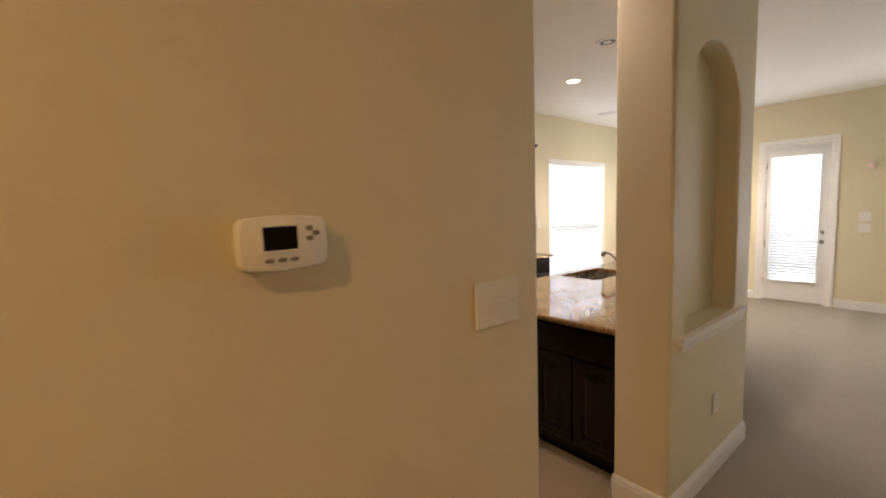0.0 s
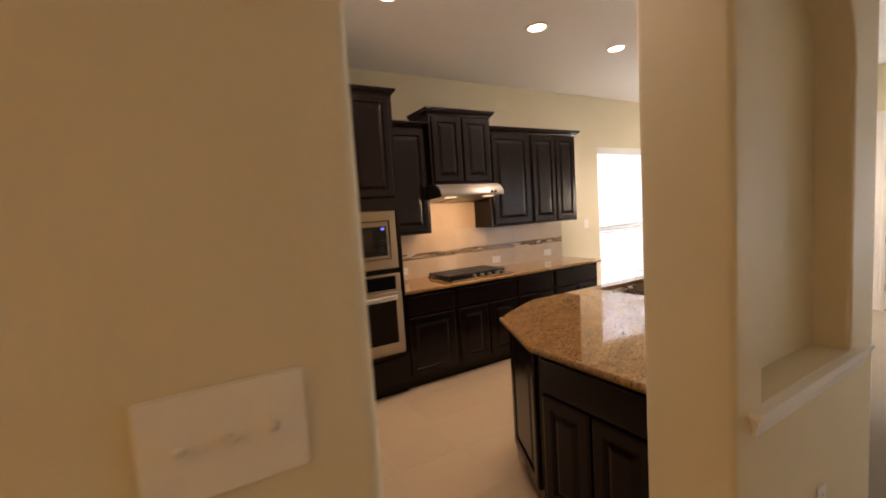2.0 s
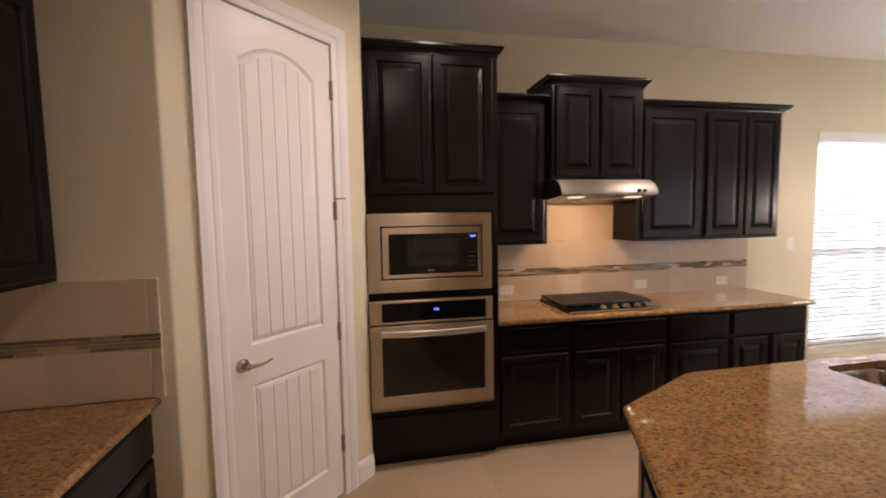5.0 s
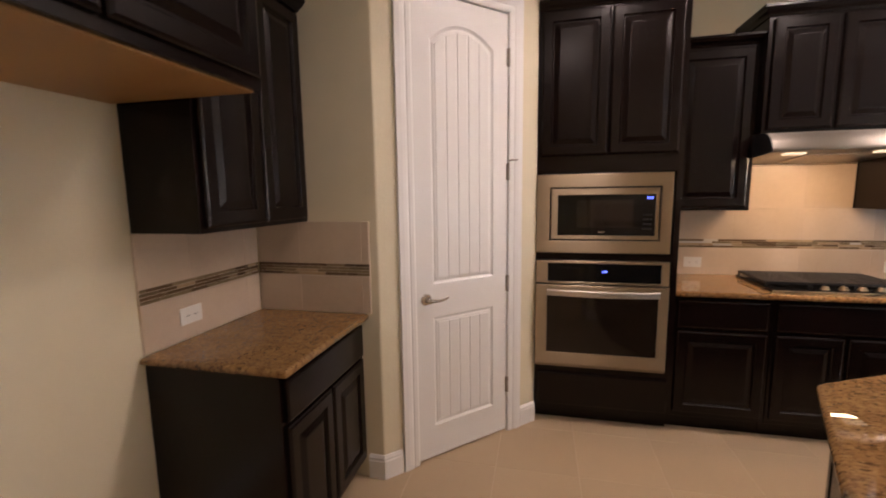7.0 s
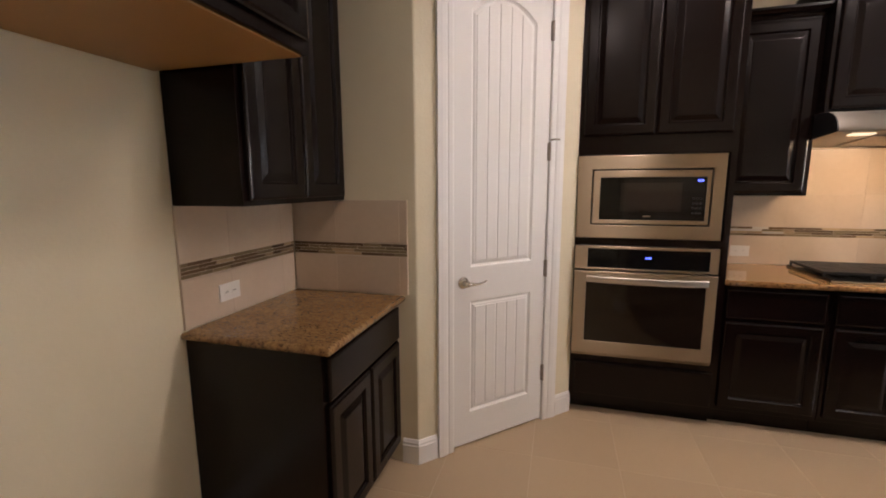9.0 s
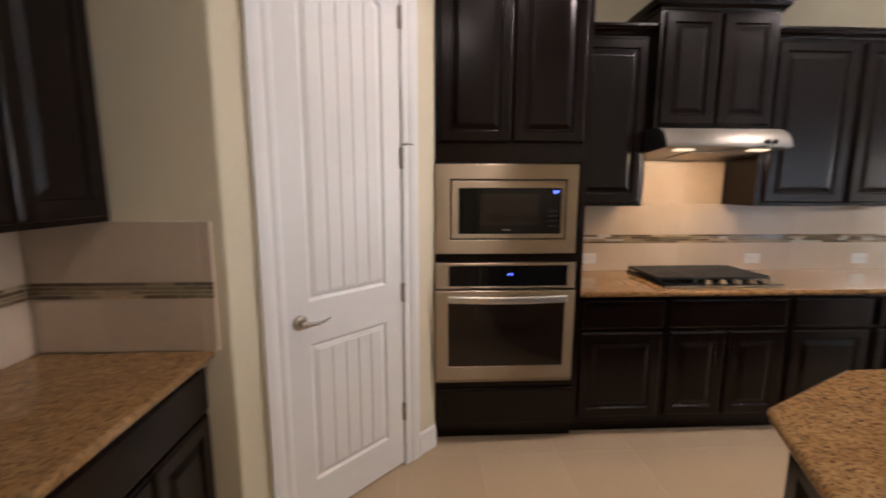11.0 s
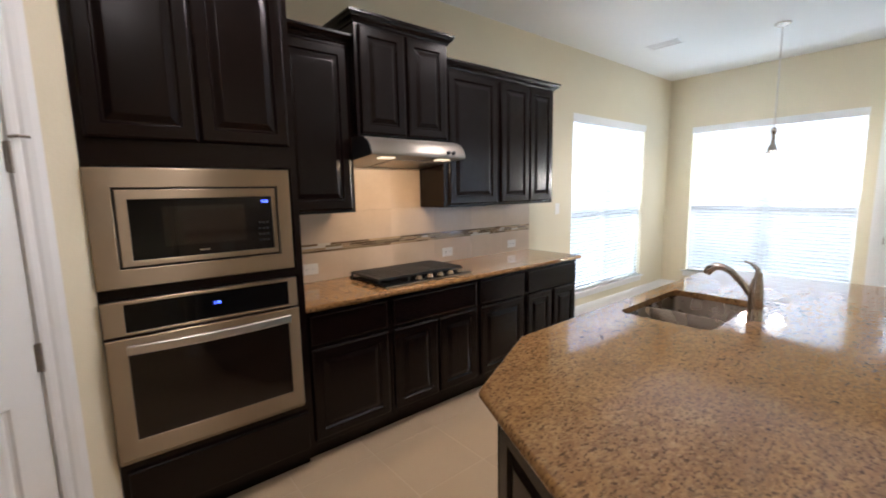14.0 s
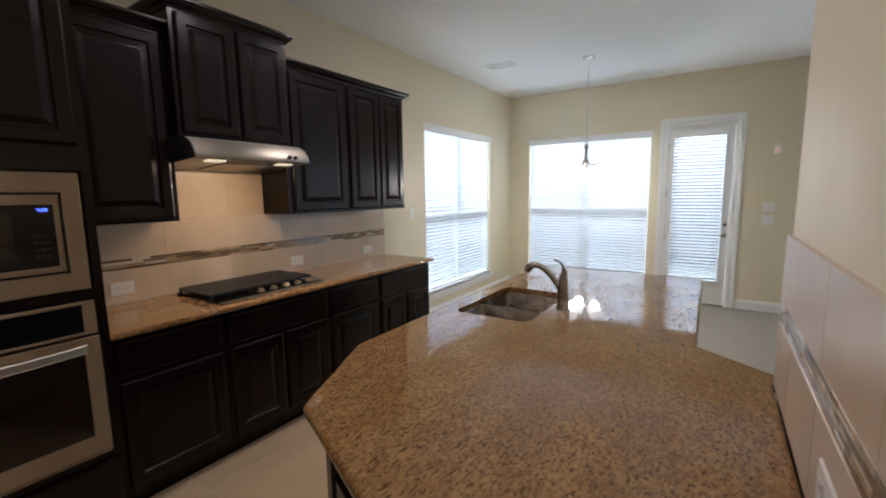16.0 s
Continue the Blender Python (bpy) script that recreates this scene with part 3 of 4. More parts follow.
def pantry_door():
    m = Matrix.Translation((DOOR_A, DOOR_A + DIAG, 0)) @ pose(0, 0, 0, 0, 0, 45)
    w = (DOOR_B - DOOR_A) * math.sqrt(2)
    h = DOOR_H - 0.005
    d = root("door_1", m, "closed white two-panel pantry door with an arched grooved upper panel", "door", kind="structure")
    part("casing", casing(w, DOOR_H, 0.098), WHITE, d)
    bm = box(-0.017, -0.0005, 0.0, 0.12, 0, DOOR_H + 0.017)
    box(w + 0.0005, w + 0.017, 0.0, 0.12, 0, DOOR_H + 0.017, bm=bm)
    box(-0.0005, w + 0.0005, 0.0, 0.12, DOOR_H, DOOR_H + 0.017, bm=bm)
    part("jamb", bm, WHITE, d)
    y0, y1 = 0.003, 0.040
    e, zb = 0.003, 0.014
    px0, px1 = 0.135, w - 0.135

    def outline(x0, x1, z0, z1, rise, grow=0.0, n=14):
        pts = [(x0 - grow, z0 - grow), (x1 + grow, z0 - grow)]
        if rise:
            for k in range(n + 1):
                u = 1 - 2 * k / n
                pts.append(((x0 + x1) / 2 + u * ((x1 - x0) / 2 + grow), z1 + grow + rise * (1 - u * u)))
        else:
            pts += [(x1 + grow, z1 + grow), (x0 - grow, z1 + grow)]
        return pts

    panels = [(px0, px1, 1.060, 2.310, 0.088), (px0, px1, 0.225, 0.822, 0.0)]
    bm = bmesh.new()
    outer = [bm.verts.new(p) for p in ((e, y0, zb), (w - e, y0, zb), (w - e, y0, h), (e, y0, h))]
    back = [bm.verts.new(p) for p in ((e, y1, zb), (w - e, y1, zb), (w - e, y1, h), (e, y1, h))]
    for i in range(4):
        bm.faces.new((outer[i], outer[(i + 1) % 4], back[(i + 1) % 4], back[i]))
    bm.faces.new(back)
    holes = []
    for x0, x1, z0, z1, rise in panels:
        rows = [[bm.verts.new((x, y, z)) for x, z in outline(x0, x1, z0, z1, rise, g)] for g, y in ((0.024, y0), (0.018, y0 + 0.007), (0.010, y0 + 0.011), (0.0, y0 + 0.006), (-0.006, y0 + 0.005))]
        holes.append(rows[0])
        for a, b in zip(rows, rows[1:]):
            for i in range(len(a)):
                j = (i + 1) % len(a)
                bm.faces.new((a[i], a[j], b[j], b[i]))
        bm.faces.new(rows[-1])
    filled(bm, [outer] + holes)
    part("leaf", finish(bm), WHITE, d)
    # upright boards of the panels, with grooves between them
    for x0, x1, z0, z1, rise in panels:
        n = 5
        step = (x1 - x0 - 0.012) / n
        for k in range(n):
            a, b = x0 + 0.006 + k * step + 0.0025, x0 + 0.006 + (k + 1) * step - 0.0025
            mid = (x0 + x1) / 2
            tops = [z1 + rise * (1 - ((x - mid) / ((x1 - x0) / 2)) ** 2) - 0.008 for x in (a, (a + b) / 2, b)]
            loops = []
            for g, y in ((0.0, y0 + 0.0056), (0.0, y0 + 0.0030), (0.003, y0 + 0.0010)):
                loops.append([(a + g, y, z0 + 0.008 + g), (b - g, y, z0 + 0.008 + g), (b - g, y, tops[2] - g), ((a + b) / 2, y, tops[1] - g), (a + g, y, tops[0] - g)])
            part("board", loft(loops, close_first=False), WHITE, d)
    for z in (0.318, 0.978, 1.660, 2.312):
        hg = part("hinge", box(w - 0.012, w + 0.006, -0.004, 0.006, z - 0.050, z + 0.050, 0.002), HINGE, d)
        part("knuckle", tube([(w, -0.006, z - 0.052), (w, -0.006, z + 0.052)], 0.0065, 10), HINGE, hg)
    stop = part("hinge_stop", tube([(w, -0.008, 1.725), (w + 0.012, -0.030, 1.728), (w + 0.045, -0.034, 1.728)], 0.005, 8), HINGE, d)
    lever_set(d, 0.062, 0.955, 1)
    part("latch_plate", box(-0.003, 0.004, -0.001, 0.02, 0.925, 0.985, 0.001), HINGE, d)


pantry_door()

# ---------------- kitchen cabinets ----------------
CROWN = [(0.0, 0.0), (0.008, 0.0), (0.012, 0.012), (0.020, 0.020), (0.036, 0.030), (0.044, 0.046), (0.050, 0.050), (0.050, 0.066), (0.0, 0.066)]


def cabinet(name, m, w, d, z0, z1, label, fronts=(), crown=0.0, jut=1.0, toe=0.0, group="", sides=(True, True), bottom=None):
    """A cabinet unit: x along the wall, front at y = 0 (facing -y), back at y = d. fronts: kind, x0, x1, z0, z1."""
    c = root(name, m, label, "cabinet", group)
    body = box(0.001, w - 0.001, 0.021, d, z0 + toe, z1, 0.0015, segs=1)
    part("body", body, ESPRESSO, c)
    if toe:
        part("toe_kick", box(0.001, w - 0.001, 0.085, d - 0.01, z0, z0 + toe - 0.0005), ESPRESSO, c)
    if bottom:
        part("bottom_panel", box(0.018, w - 0.018, 0.04, d - 0.002, z0 - 0.006, z0 - 0.0005), bottom, c, "plain unstained wooden underside")
    for kind, x0, x1, f0, f1 in fronts:
        bm = raised_panel(x1 - x0, f1 - f0) if kind == "door" else slab_front(x1 - x0, f1 - f0)
        part("door" if kind == "door" else "drawer_front", moved(bm, pose(x0, 0, f0)), ESPRESSO, c)
    if crown:
        top = z1 - 0.004
        path = [(0, 0.021), (w, 0.021)]
        if sides[0]:
            path = [(0, d)] + path
        if sides[1]:
            path = path + [(w, d)]
        part("crown_moulding", strip(path, [(o * jut, top + z * crown) for o, z in CROWN]), ESPRESSO, c)
    return c


FRONT = 3.715
row = "base cabinets along the kitchen wall"
DZ = (0.690, 0.866)
LZ = (0.135, 0.670)


def base_unit(x0, x1, doors, label):
    w = x1 - x0
    fronts = [("drawer", 0.022, w - 0.022, *DZ)]
    if doors == 1:
        fronts.append(("door", 0.022, w - 0.022, *LZ))
    else:
        fronts += [("door", 0.022, w / 2 - 0.012, *LZ), ("door", w / 2 + 0.012, w - 0.022, *LZ)]
    return cabinet("base_cabinet", pose(x0, FRONT, 0), w, NORTH - FRONT - 0.003, 0, 0.8895, label, fronts, toe=0.105, group=row)


base_unit(2.502, 3.040, 1, "dark espresso base cabinet with drawer and one door, beside ovens")
base_unit(3.042, 3.800, 2, "dark espresso base cabinet with two raised-panel doors under the cooktop")
base_unit(3.802, 4.333, 1, "dark espresso base cabinet with one drawer over one raised-panel door")
base_unit(4.335, 5.058, 2, "dark espresso base cabinet with wide drawer over two doors")

UP = 4.000
UD = NORTH - UP - 0.003
cabinet("wall_cabinet", pose(2.502, UP, 0), 0.492, UD, 1.400, 2.425, "narrow dark espresso wall cabinet with one tall raised-panel door",
        [("door", 0.030, 0.465, 1.420, 2.405)], crown=0.85, sides=(False, True), group="wall cabinets")
cabinet("wall_cabinet", pose(2.996, 3.935, 0), 0.738, NORTH - 3.938, 1.872, 2.550, "raised dark espresso wall cabinet with two doors above the range hood",
        [("door", 0.026, 0.357, 1.892, 2.532), ("door", 0.381, 0.712, 1.892, 2.532)], crown=0.95, jut=0.8, group="wall cabinets")
cabinet("wall_cabinet", pose(3.736, UP, 0), 0.590, UD, 1.400, 2.425, "dark espresso wall cabinet with one wide raised-panel door",
        [("door", 0.044, 0.566, 1.420, 2.405)], crown=0.85, sides=(False, False), group="wall cabinets")
cabinet("wall_cabinet", pose(4.328, UP, 0), 0.744, UD, 1.400, 2.425, "dark espresso wall cabinet with two raised-panel doors near the window",
        [("door", 0.022, 0.386, 1.420, 2.405), ("door", 0.394, 0.722, 1.420, 2.405)], crown=0.85, sides=(False, True), group="wall cabinets")

# oven tower: a cabinet with two niches
TX0, TX1 = 1.662, 2.500
TF = 3.695


def oven_tower():
    w = TX1 - TX0
    c = root("oven_cabinet", pose(TX0, TF, 0), "tall dark espresso oven cabinet with two upper doors and crown moulding", "cabinet")
    d = NORTH - TF - 0.003
    part("side_panel", box(0.0, 0.030, 0.0, d, 0.105, 2.615), ESPRESSO, c)
    part("side_panel", box(w - 0.032, w, 0.0, d, 0.105, 2.615), ESPRESSO, c)
    for name, z0, z1 in (("drawer_box", 0.105, 0.400), ("rail", 1.106, 1.148), ("upper_box", 1.650, 2.615)):
        part(name, box(0.0305, w - 0.0325, 0.0, d, z0, z1), ESPRESSO, c)
    part("toe_kick", box(0.0, w, 0.075, d, 0.0, 0.1045), ESPRESSO, c)
    part("back_panel", box(0.030, w - 0.040, d - 0.02, d - 0.002, 0.400, 1.650), ESPRESSO, c)
    part("door", moved(raised_panel(0.388, 0.845), pose(0.022, -0.020, 1.755)), ESPRESSO, c)
    part("door", moved(raised_panel(0.388, 0.845), pose(0.418, -0.020, 1.755)), ESPRESSO, c)
    part("drawer_front", moved(slab_front(w - 0.05, 0.22), pose(0.025, -0.020, 0.135)), ESPRESSO, c)
    part("crown_moulding", strip([(0, 0.0), (w, 0.0), (w, d)], [(o * 0.7, 2.610 + z * 0.8) for o, z in CROWN]), ESPRESSO, c)


oven_tower()


def rect_ring(x0, x1, z0, z1, hx0, hx1, hz0, hz1, y0, y1, bev=0.004):
    """A flat frame in the xz plane with an eased front at y0."""
    loops = []
    for g, y in ((0, y1), (0, y0 + bev), (bev, y0)):
        loops.append([(x0 + g, y, z0 + g), (x1 - g, y, z0 + g), (x1 - g, y, z1 - g), (x0 + g, y, z1 - g)])
    for g, y in ((0.002, y0), (0, y0 + 0.002), (0, y1)):
        loops.append([(hx0 - g, y, hz0 - g), (hx1 + g, y, hz0 - g), (hx1 + g, y, hz1 + g), (hx0 - g, y, hz1 + g)])
    return loft(loops, False, False)


def digits(x, y, z, hgt, text, parent):
    cu = bpy.data.curves.new("clock_digits", "FONT")
    cu.body, cu.size, cu.extrude = text, hgt, 0.0003
    cu.align_x, cu.align_y = "CENTER", "CENTER"
    tmp = bpy.data.objects.new("tmp", cu)
    scene.collection.objects.link(tmp)
    me = bpy.data.meshes.new_from_object(tmp.evaluated_get(bpy.context.evaluated_depsgraph_get()))
    bpy.data.objects.remove(tmp)
    me.materials.clear()
    me.materials.append(BLUELED)
    ob = new("clock_digits", me)
    ob.parent = parent
    ob.matrix_basis = pose(x, y, z, 90)
    ob["label"] = "glowing blue clock digits"


def microwave():
    x0, z0, w, h = 0.012, 1.152, 0.788, 0.490
    c = root("microwave_oven", pose(TX0 + x0 - 0.012, TF, z0), "built-in stainless steel microwave with a black glass door and trim kit", "microwave")
    part("trim_frame", rect_ring(0, w, 0, h, 0.082, w - 0.062, 0.078, h - 0.080, -0.022, -0.001), STEEL, c)
    part("case", box(0.030, w - 0.030, 0.004, 0.45, 0.010, h - 0.010), BLACK, c)
    part("door_frame", rect_ring(0.090, w - 0.070, 0.086, h - 0.088, 0.130, w - 0.090, 0.110, h - 0.128, -0.018, 0.003, 0.003), STEEL, c)
    part("door_glass", box(0.1305, w - 0.0905, -0.014, 0.002, 0.1105, h - 0.1285, 0.001), BLACKGLASS, c, "black glass")
    part("window", box(0.245, w - 0.215, -0.0150, -0.0142, 0.160, h - 0.160), OVENGLASS, c)
    digits(w - 0.124, -0.0148, h - 0.150, 0.019, "9:00", c)
    for i in range(4):
        for k in range(3):
            part("key", box(w - 0.158 + k * 0.018, w - 0.146 + k * 0.018, -0.0148, -0.0140, 0.150 + i * 0.028, 0.160 + i * 0.028), BLACK, c)
    part("badge", box(w / 2 - 0.02, w / 2 + 0.02, -0.0150, -0.0140, 0.130, 0.136), STEEL, c)


microwave()


def oven():
    x0, z0, w, h = 0.002, 0.403, 0.788, 0.700
    c = root("wall_oven", pose(TX0 + x0, TF, z0), "stainless steel wall oven with dark glass door", "oven")
    part("case", box(0.030, w - 0.030, 0.004, 0.55, 0.012, h - 0.012), BLACK, c)
    part("control_frame", rect_ring(0, w, 0.552, h, 0.075, w - 0.045, 0.566, h - 0.016, -0.030, -0.001), STEEL, c)
    part("control_panel", box(0.0755, w - 0.0455, -0.026, -0.001, 0.5665, h - 0.0165, 0.001), BLACKGLASS, c, "black glass control panel")
    digits(w * 0.53, -0.0266, 0.634, 0.019, "2:46", c)
    part("door", rect_ring(0, w, 0.018, 0.545, 0.072, w - 0.058, 0.100, 0.480, -0.042, -0.001), STEEL, c)
    part("door_glass", box(0.0725, w - 0.0585, -0.038, -0.001, 0.1005, 0.4795, 0.001), OVENGLASS, c, "smoked glass")
    loops = []
    for k in range(17):
        u = k / 16
        x, bow = 0.070 + u * (w - 0.128), -0.074 - 0.028 * (1 - (2 * u - 1) ** 2)
        loops.append([(x, bow + a, 0.504 + b) for a, b in ((0.008, -0.019), (-0.005, -0.019), (-0.008, -0.014), (-0.008, 0.014), (-0.005, 0.019), (0.008, 0.019))])
    hd = part("handle", loft(loops), BARSTEEL, c, "bowed stainless bar handle")
    for x in (0.10, w - 0.11):
        part("standoff", box(x, x + 0.016, -0.078, -0.040, 0.494, 0.514, 0.002), STEEL, hd)
    part("vent_trim", box(0.0, w, -0.030, -0.001, 0.0, 0.014, 0.003), STEEL, c)


oven()

# ---------------- counters ----------------
ctop = [(2.502, 3.690), (5.088, 3.690), (5.088, NORTH - 0.002), (2.502, NORTH - 0.002)]
tagged(part("countertop", slab(round_poly(ctop, [0.0, 0.012, 0.0, 0.0], 3), 0.890, 0.922), GRANITE), "polished gold-brown speckled granite worktop along the kitchen wall", "countertop")

# side counter by the pantry
LX = 0.825
LC0, LC1 = 2.195, RET_Y - 0.003
LW = LC1 - LC0
m = pose(0.800, LC0, 0, 0, 0, 90)
cabinet("base_cabinet", m, LW, 0.800 - NOOK_W - 0.003, 0, 0.8895, "dark espresso base cabinet with drawer and doors beside refrigerator space",
        [("drawer", 0.022, LW - 0.022, 0.700, 0.866), ("door", 0.022, LW / 2 - 0.006, 0.130, 0.682), ("door", LW / 2 + 0.006, LW - 0.022, 0.130, 0.682)], toe=0.105)
ctop = [(NOOK_W + 0.002, LC0 - 0.018), (LX, LC0 - 0.018), (LX, LC1), (NOOK_W + 0.002, LC1)]
tagged(part("countertop", slab(round_poly(ctop, [0, 0.012, 0, 0], 3), 0.890, 0.922), GRANITE), "short polished gold-brown granite worktop beside the pantry door", "countertop")
cabinet("wall_cabinet", pose(0.525, LC0, 0, 0, 0, 90), LW, 0.525 - NOOK_W - 0.003, 1.400, 2.425, "dark espresso two-door wall cabinet over the side counter",
        [("door", 0.022, LW / 2 - 0.004, 1.420, 2.405), ("door", LW / 2 + 0.004, LW - 0.022, 1.420, 2.405)], crown=0.85, sides=(False, False))
FW = LC0 - 0.004 - TW_N
cabinet("wall_cabinet", pose(0.815, TW_N + 0.002, 0, 0, 0, 90), FW, 0.815 - NOOK_W - 0.003, 1.870, 2.500, "deep dark espresso cabinet over the empty refrigerator space",
        [("door", 0.022, FW / 2 - 0.006, 1.905, 2.480), ("door", FW / 2 + 0.006, FW - 0.022, 1.905, 2.480)], crown=0.85, sides=(False, True), bottom=RAWWOOD)

# island
IS = [(2.302, PN + 0.012), (PX1 + 0.006, PN + 0.012), (PX1 + 0.006, PN - 0.07), (PX1 + 0.05, PN - 0.065), (3.69, 1.465), (5.205, 1.485), (5.205, 2.675), (3.005, 2.655), (2.545, 2.430), (2.300, 1.890)]
SINK = (3.625, 4.290, 2.155, 2.562)
hole = round_poly([(SINK[0], SINK[2]), (SINK[1], SINK[2]), (SINK[1], SINK[3]), (SINK[0], SINK[3])], 0.06, 5)
tagged(part("island_countertop", slab(round_poly(IS, [0, 0, 0, 0.0, 0.05, 0.05, 0.05, 0.05, 0.05, 0.05], 4), 0.890, 0.922, hole), GRANITE),
       "polished gold-brown granite island top with clipped corners", "countertop")


def island():
    c = root("kitchen_island", pose(0, 0, 0), "dark espresso kitchen island with clipped corners and raised-panel doors", "island")
    plan = [(2.330, PN + 0.003), (PX1 - 0.02, PN + 0.003), (PX1 + 0.30, 1.54), (5.165, 1.56), (5.165, 2.625), (3.015, 2.612), (2.575, 2.398), (2.330, 1.880)]

    def prism(z0, z1, inset):
        p = offset_poly(plan, inset)
        return loft([[(v.x, v.y, z0) for v in p], [(v.x, v.y, z1) for v in p]])

    zc = 0.70   # leave room for the sink bowls
    part("body", prism(0.105, zc, 0.020), ESPRESSO, c)
    outer, inner = offset_poly(plan, 0.020), offset_poly(plan, 0.045)
    bm = loft([[(v.x, v.y, zc) for v in outer], [(v.x, v.y, 0.889) for v in outer], [(v.x, v.y, 0.889) for v in inner], [(v.x, v.y, zc) for v in inner]], False, False)
    part("top_frame", bm, ESPRESSO, c)
    part("toe_kick", prism(0.0, 0.1045, 0.085), ESPRESSO, c)

    def fronts(a, b, items):
        a, b = Vector(a), Vector(b)
        u = (b - a).normalized()
        n = Vector((u.y, -u.x))         # out of the body
        turn = math.degrees(math.atan2(u.y, u.x))
        o = a - n * 0.0
        length = (b - a).length
        for kind, x0, x1, z0, z1 in items:
            x0, x1 = x0 * length, x1 * length
            bm = raised_panel(x1 - x0, z1 - z0) if kind == "door" else slab_front(x1 - x0, z1 - z0)
            ob = part("door" if kind == "door" else "drawer_front", bm, ESPRESSO, c)
            p = o + u * x0
            ob.matrix_basis = pose(p.x, p.y, z0, 0, 0, turn)

    w = plan
    fronts(w[7], w[0], [("drawer", 0.05, 0.97, 0.700, 0.866), ("door", 0.05, 0.495, 0.135, 0.682), ("door", 0.515, 0.97, 0.135, 0.682)])
    fronts(w[6], w[7], [("door", 0.10, 0.92, 0.135, 0.862)])
    fronts(w[5], w[6], [("door", 0.08, 0.92, 0.135, 0.862)])
    fronts(w[4], w[5], [("door", 0.02, 0.20, 0.135, 0.682), ("drawer", 0.02, 0.20, 0.700, 0.866), ("drawer", 0.30, 0.78, 0.700, 0.866), ("door", 0.30, 0.535, 0.135, 0.682),
                        ("door", 0.545, 0.78, 0.135, 0.682), ("door", 0.80, 0.98, 0.135, 0.682), ("drawer", 0.80, 0.98, 0.700, 0.866)])


island()


def sink():
    c = root("kitchen_sink", pose(0, 0, 0), "undermounted stainless steel double-bowl sink in the island", "sink")
    mid = 3.945
    for x0, x1 in ((SINK[0] - 0.008, mid - 0.012), (mid + 0.012, SINK[1] + 0.008)):
        y0, y1 = SINK[2] - 0.008, SINK[3] + 0.008
        loops = []
        for g, z, r in ((-0.004, 0.889, 0.055), (0.0, 0.882, 0.055), (0.006, 0.74, 0.05), (0.020, 0.715, 0.05), (0.05, 0.708, 0.04)):
            loops.append([(p.x, p.y, z) for p in round_poly([(x0 + g, y0 + g), (x1 - g, y0 + g), (x1 - g, y1 - g), (x0 + g, y1 - g)], r, 5)])
        bm = loft(loops, close_first=False)
        smooth(bm, 50)
        bowl = part("bowl", bm, SINKSTEEL, c)
        part("drain", lathe([(0.042, 0.7085), (0.042, 0.711), (0.030, 0.7105), (0.008, 0.7100)], 20, ((x0 + x1) / 2, (y0 + y1) / 2 + 0.03, 0)), STEEL, bowl)
    part("divider", box(mid - 0.0118, mid + 0.0118, SINK[2] - 0.004, SINK[3] + 0.004, 0.80, 0.886, 0.006), SINKSTEEL, c)


sink()


def faucet():
    c = root("kitchen_faucet", pose(3.945, 2.085, 0.922), "brushed nickel pull-out faucet with a single lever, on the island", "faucet")
    part("body", lathe([(0.036, 0), (0.036, 0.005), (0.032, 0.010), (0.031, 0.06), (0.029, 0.12), (0.026, 0.165), (0.018, 0.190)], 24), NICKEL, c)
    pts = [(0, 0.004, 0.085), (0, 0.030, 0.125), (0, 0.062, 0.168), (0, 0.100, 0.205), (0, 0.135, 0.223), (0, 0.168, 0.223), (0, 0.192, 0.208), (0, 0.205, 0.185)]
    part("spout", tube(pts, [0.016, 0.017, 0.0165, 0.016, 0.0165, 0.019, 0.020, 0.018], 16), NICKEL, c)
    part("lever", tube([(0, -0.002, 0.175), (0, -0.004, 0.205), (0, 0.004, 0.232), (0, 0.026, 0.252), (0, 0.056, 0.262)], [0.021, 0.016, 0.009, 0.006, 0.005], 12), NICKEL, c)


faucet()


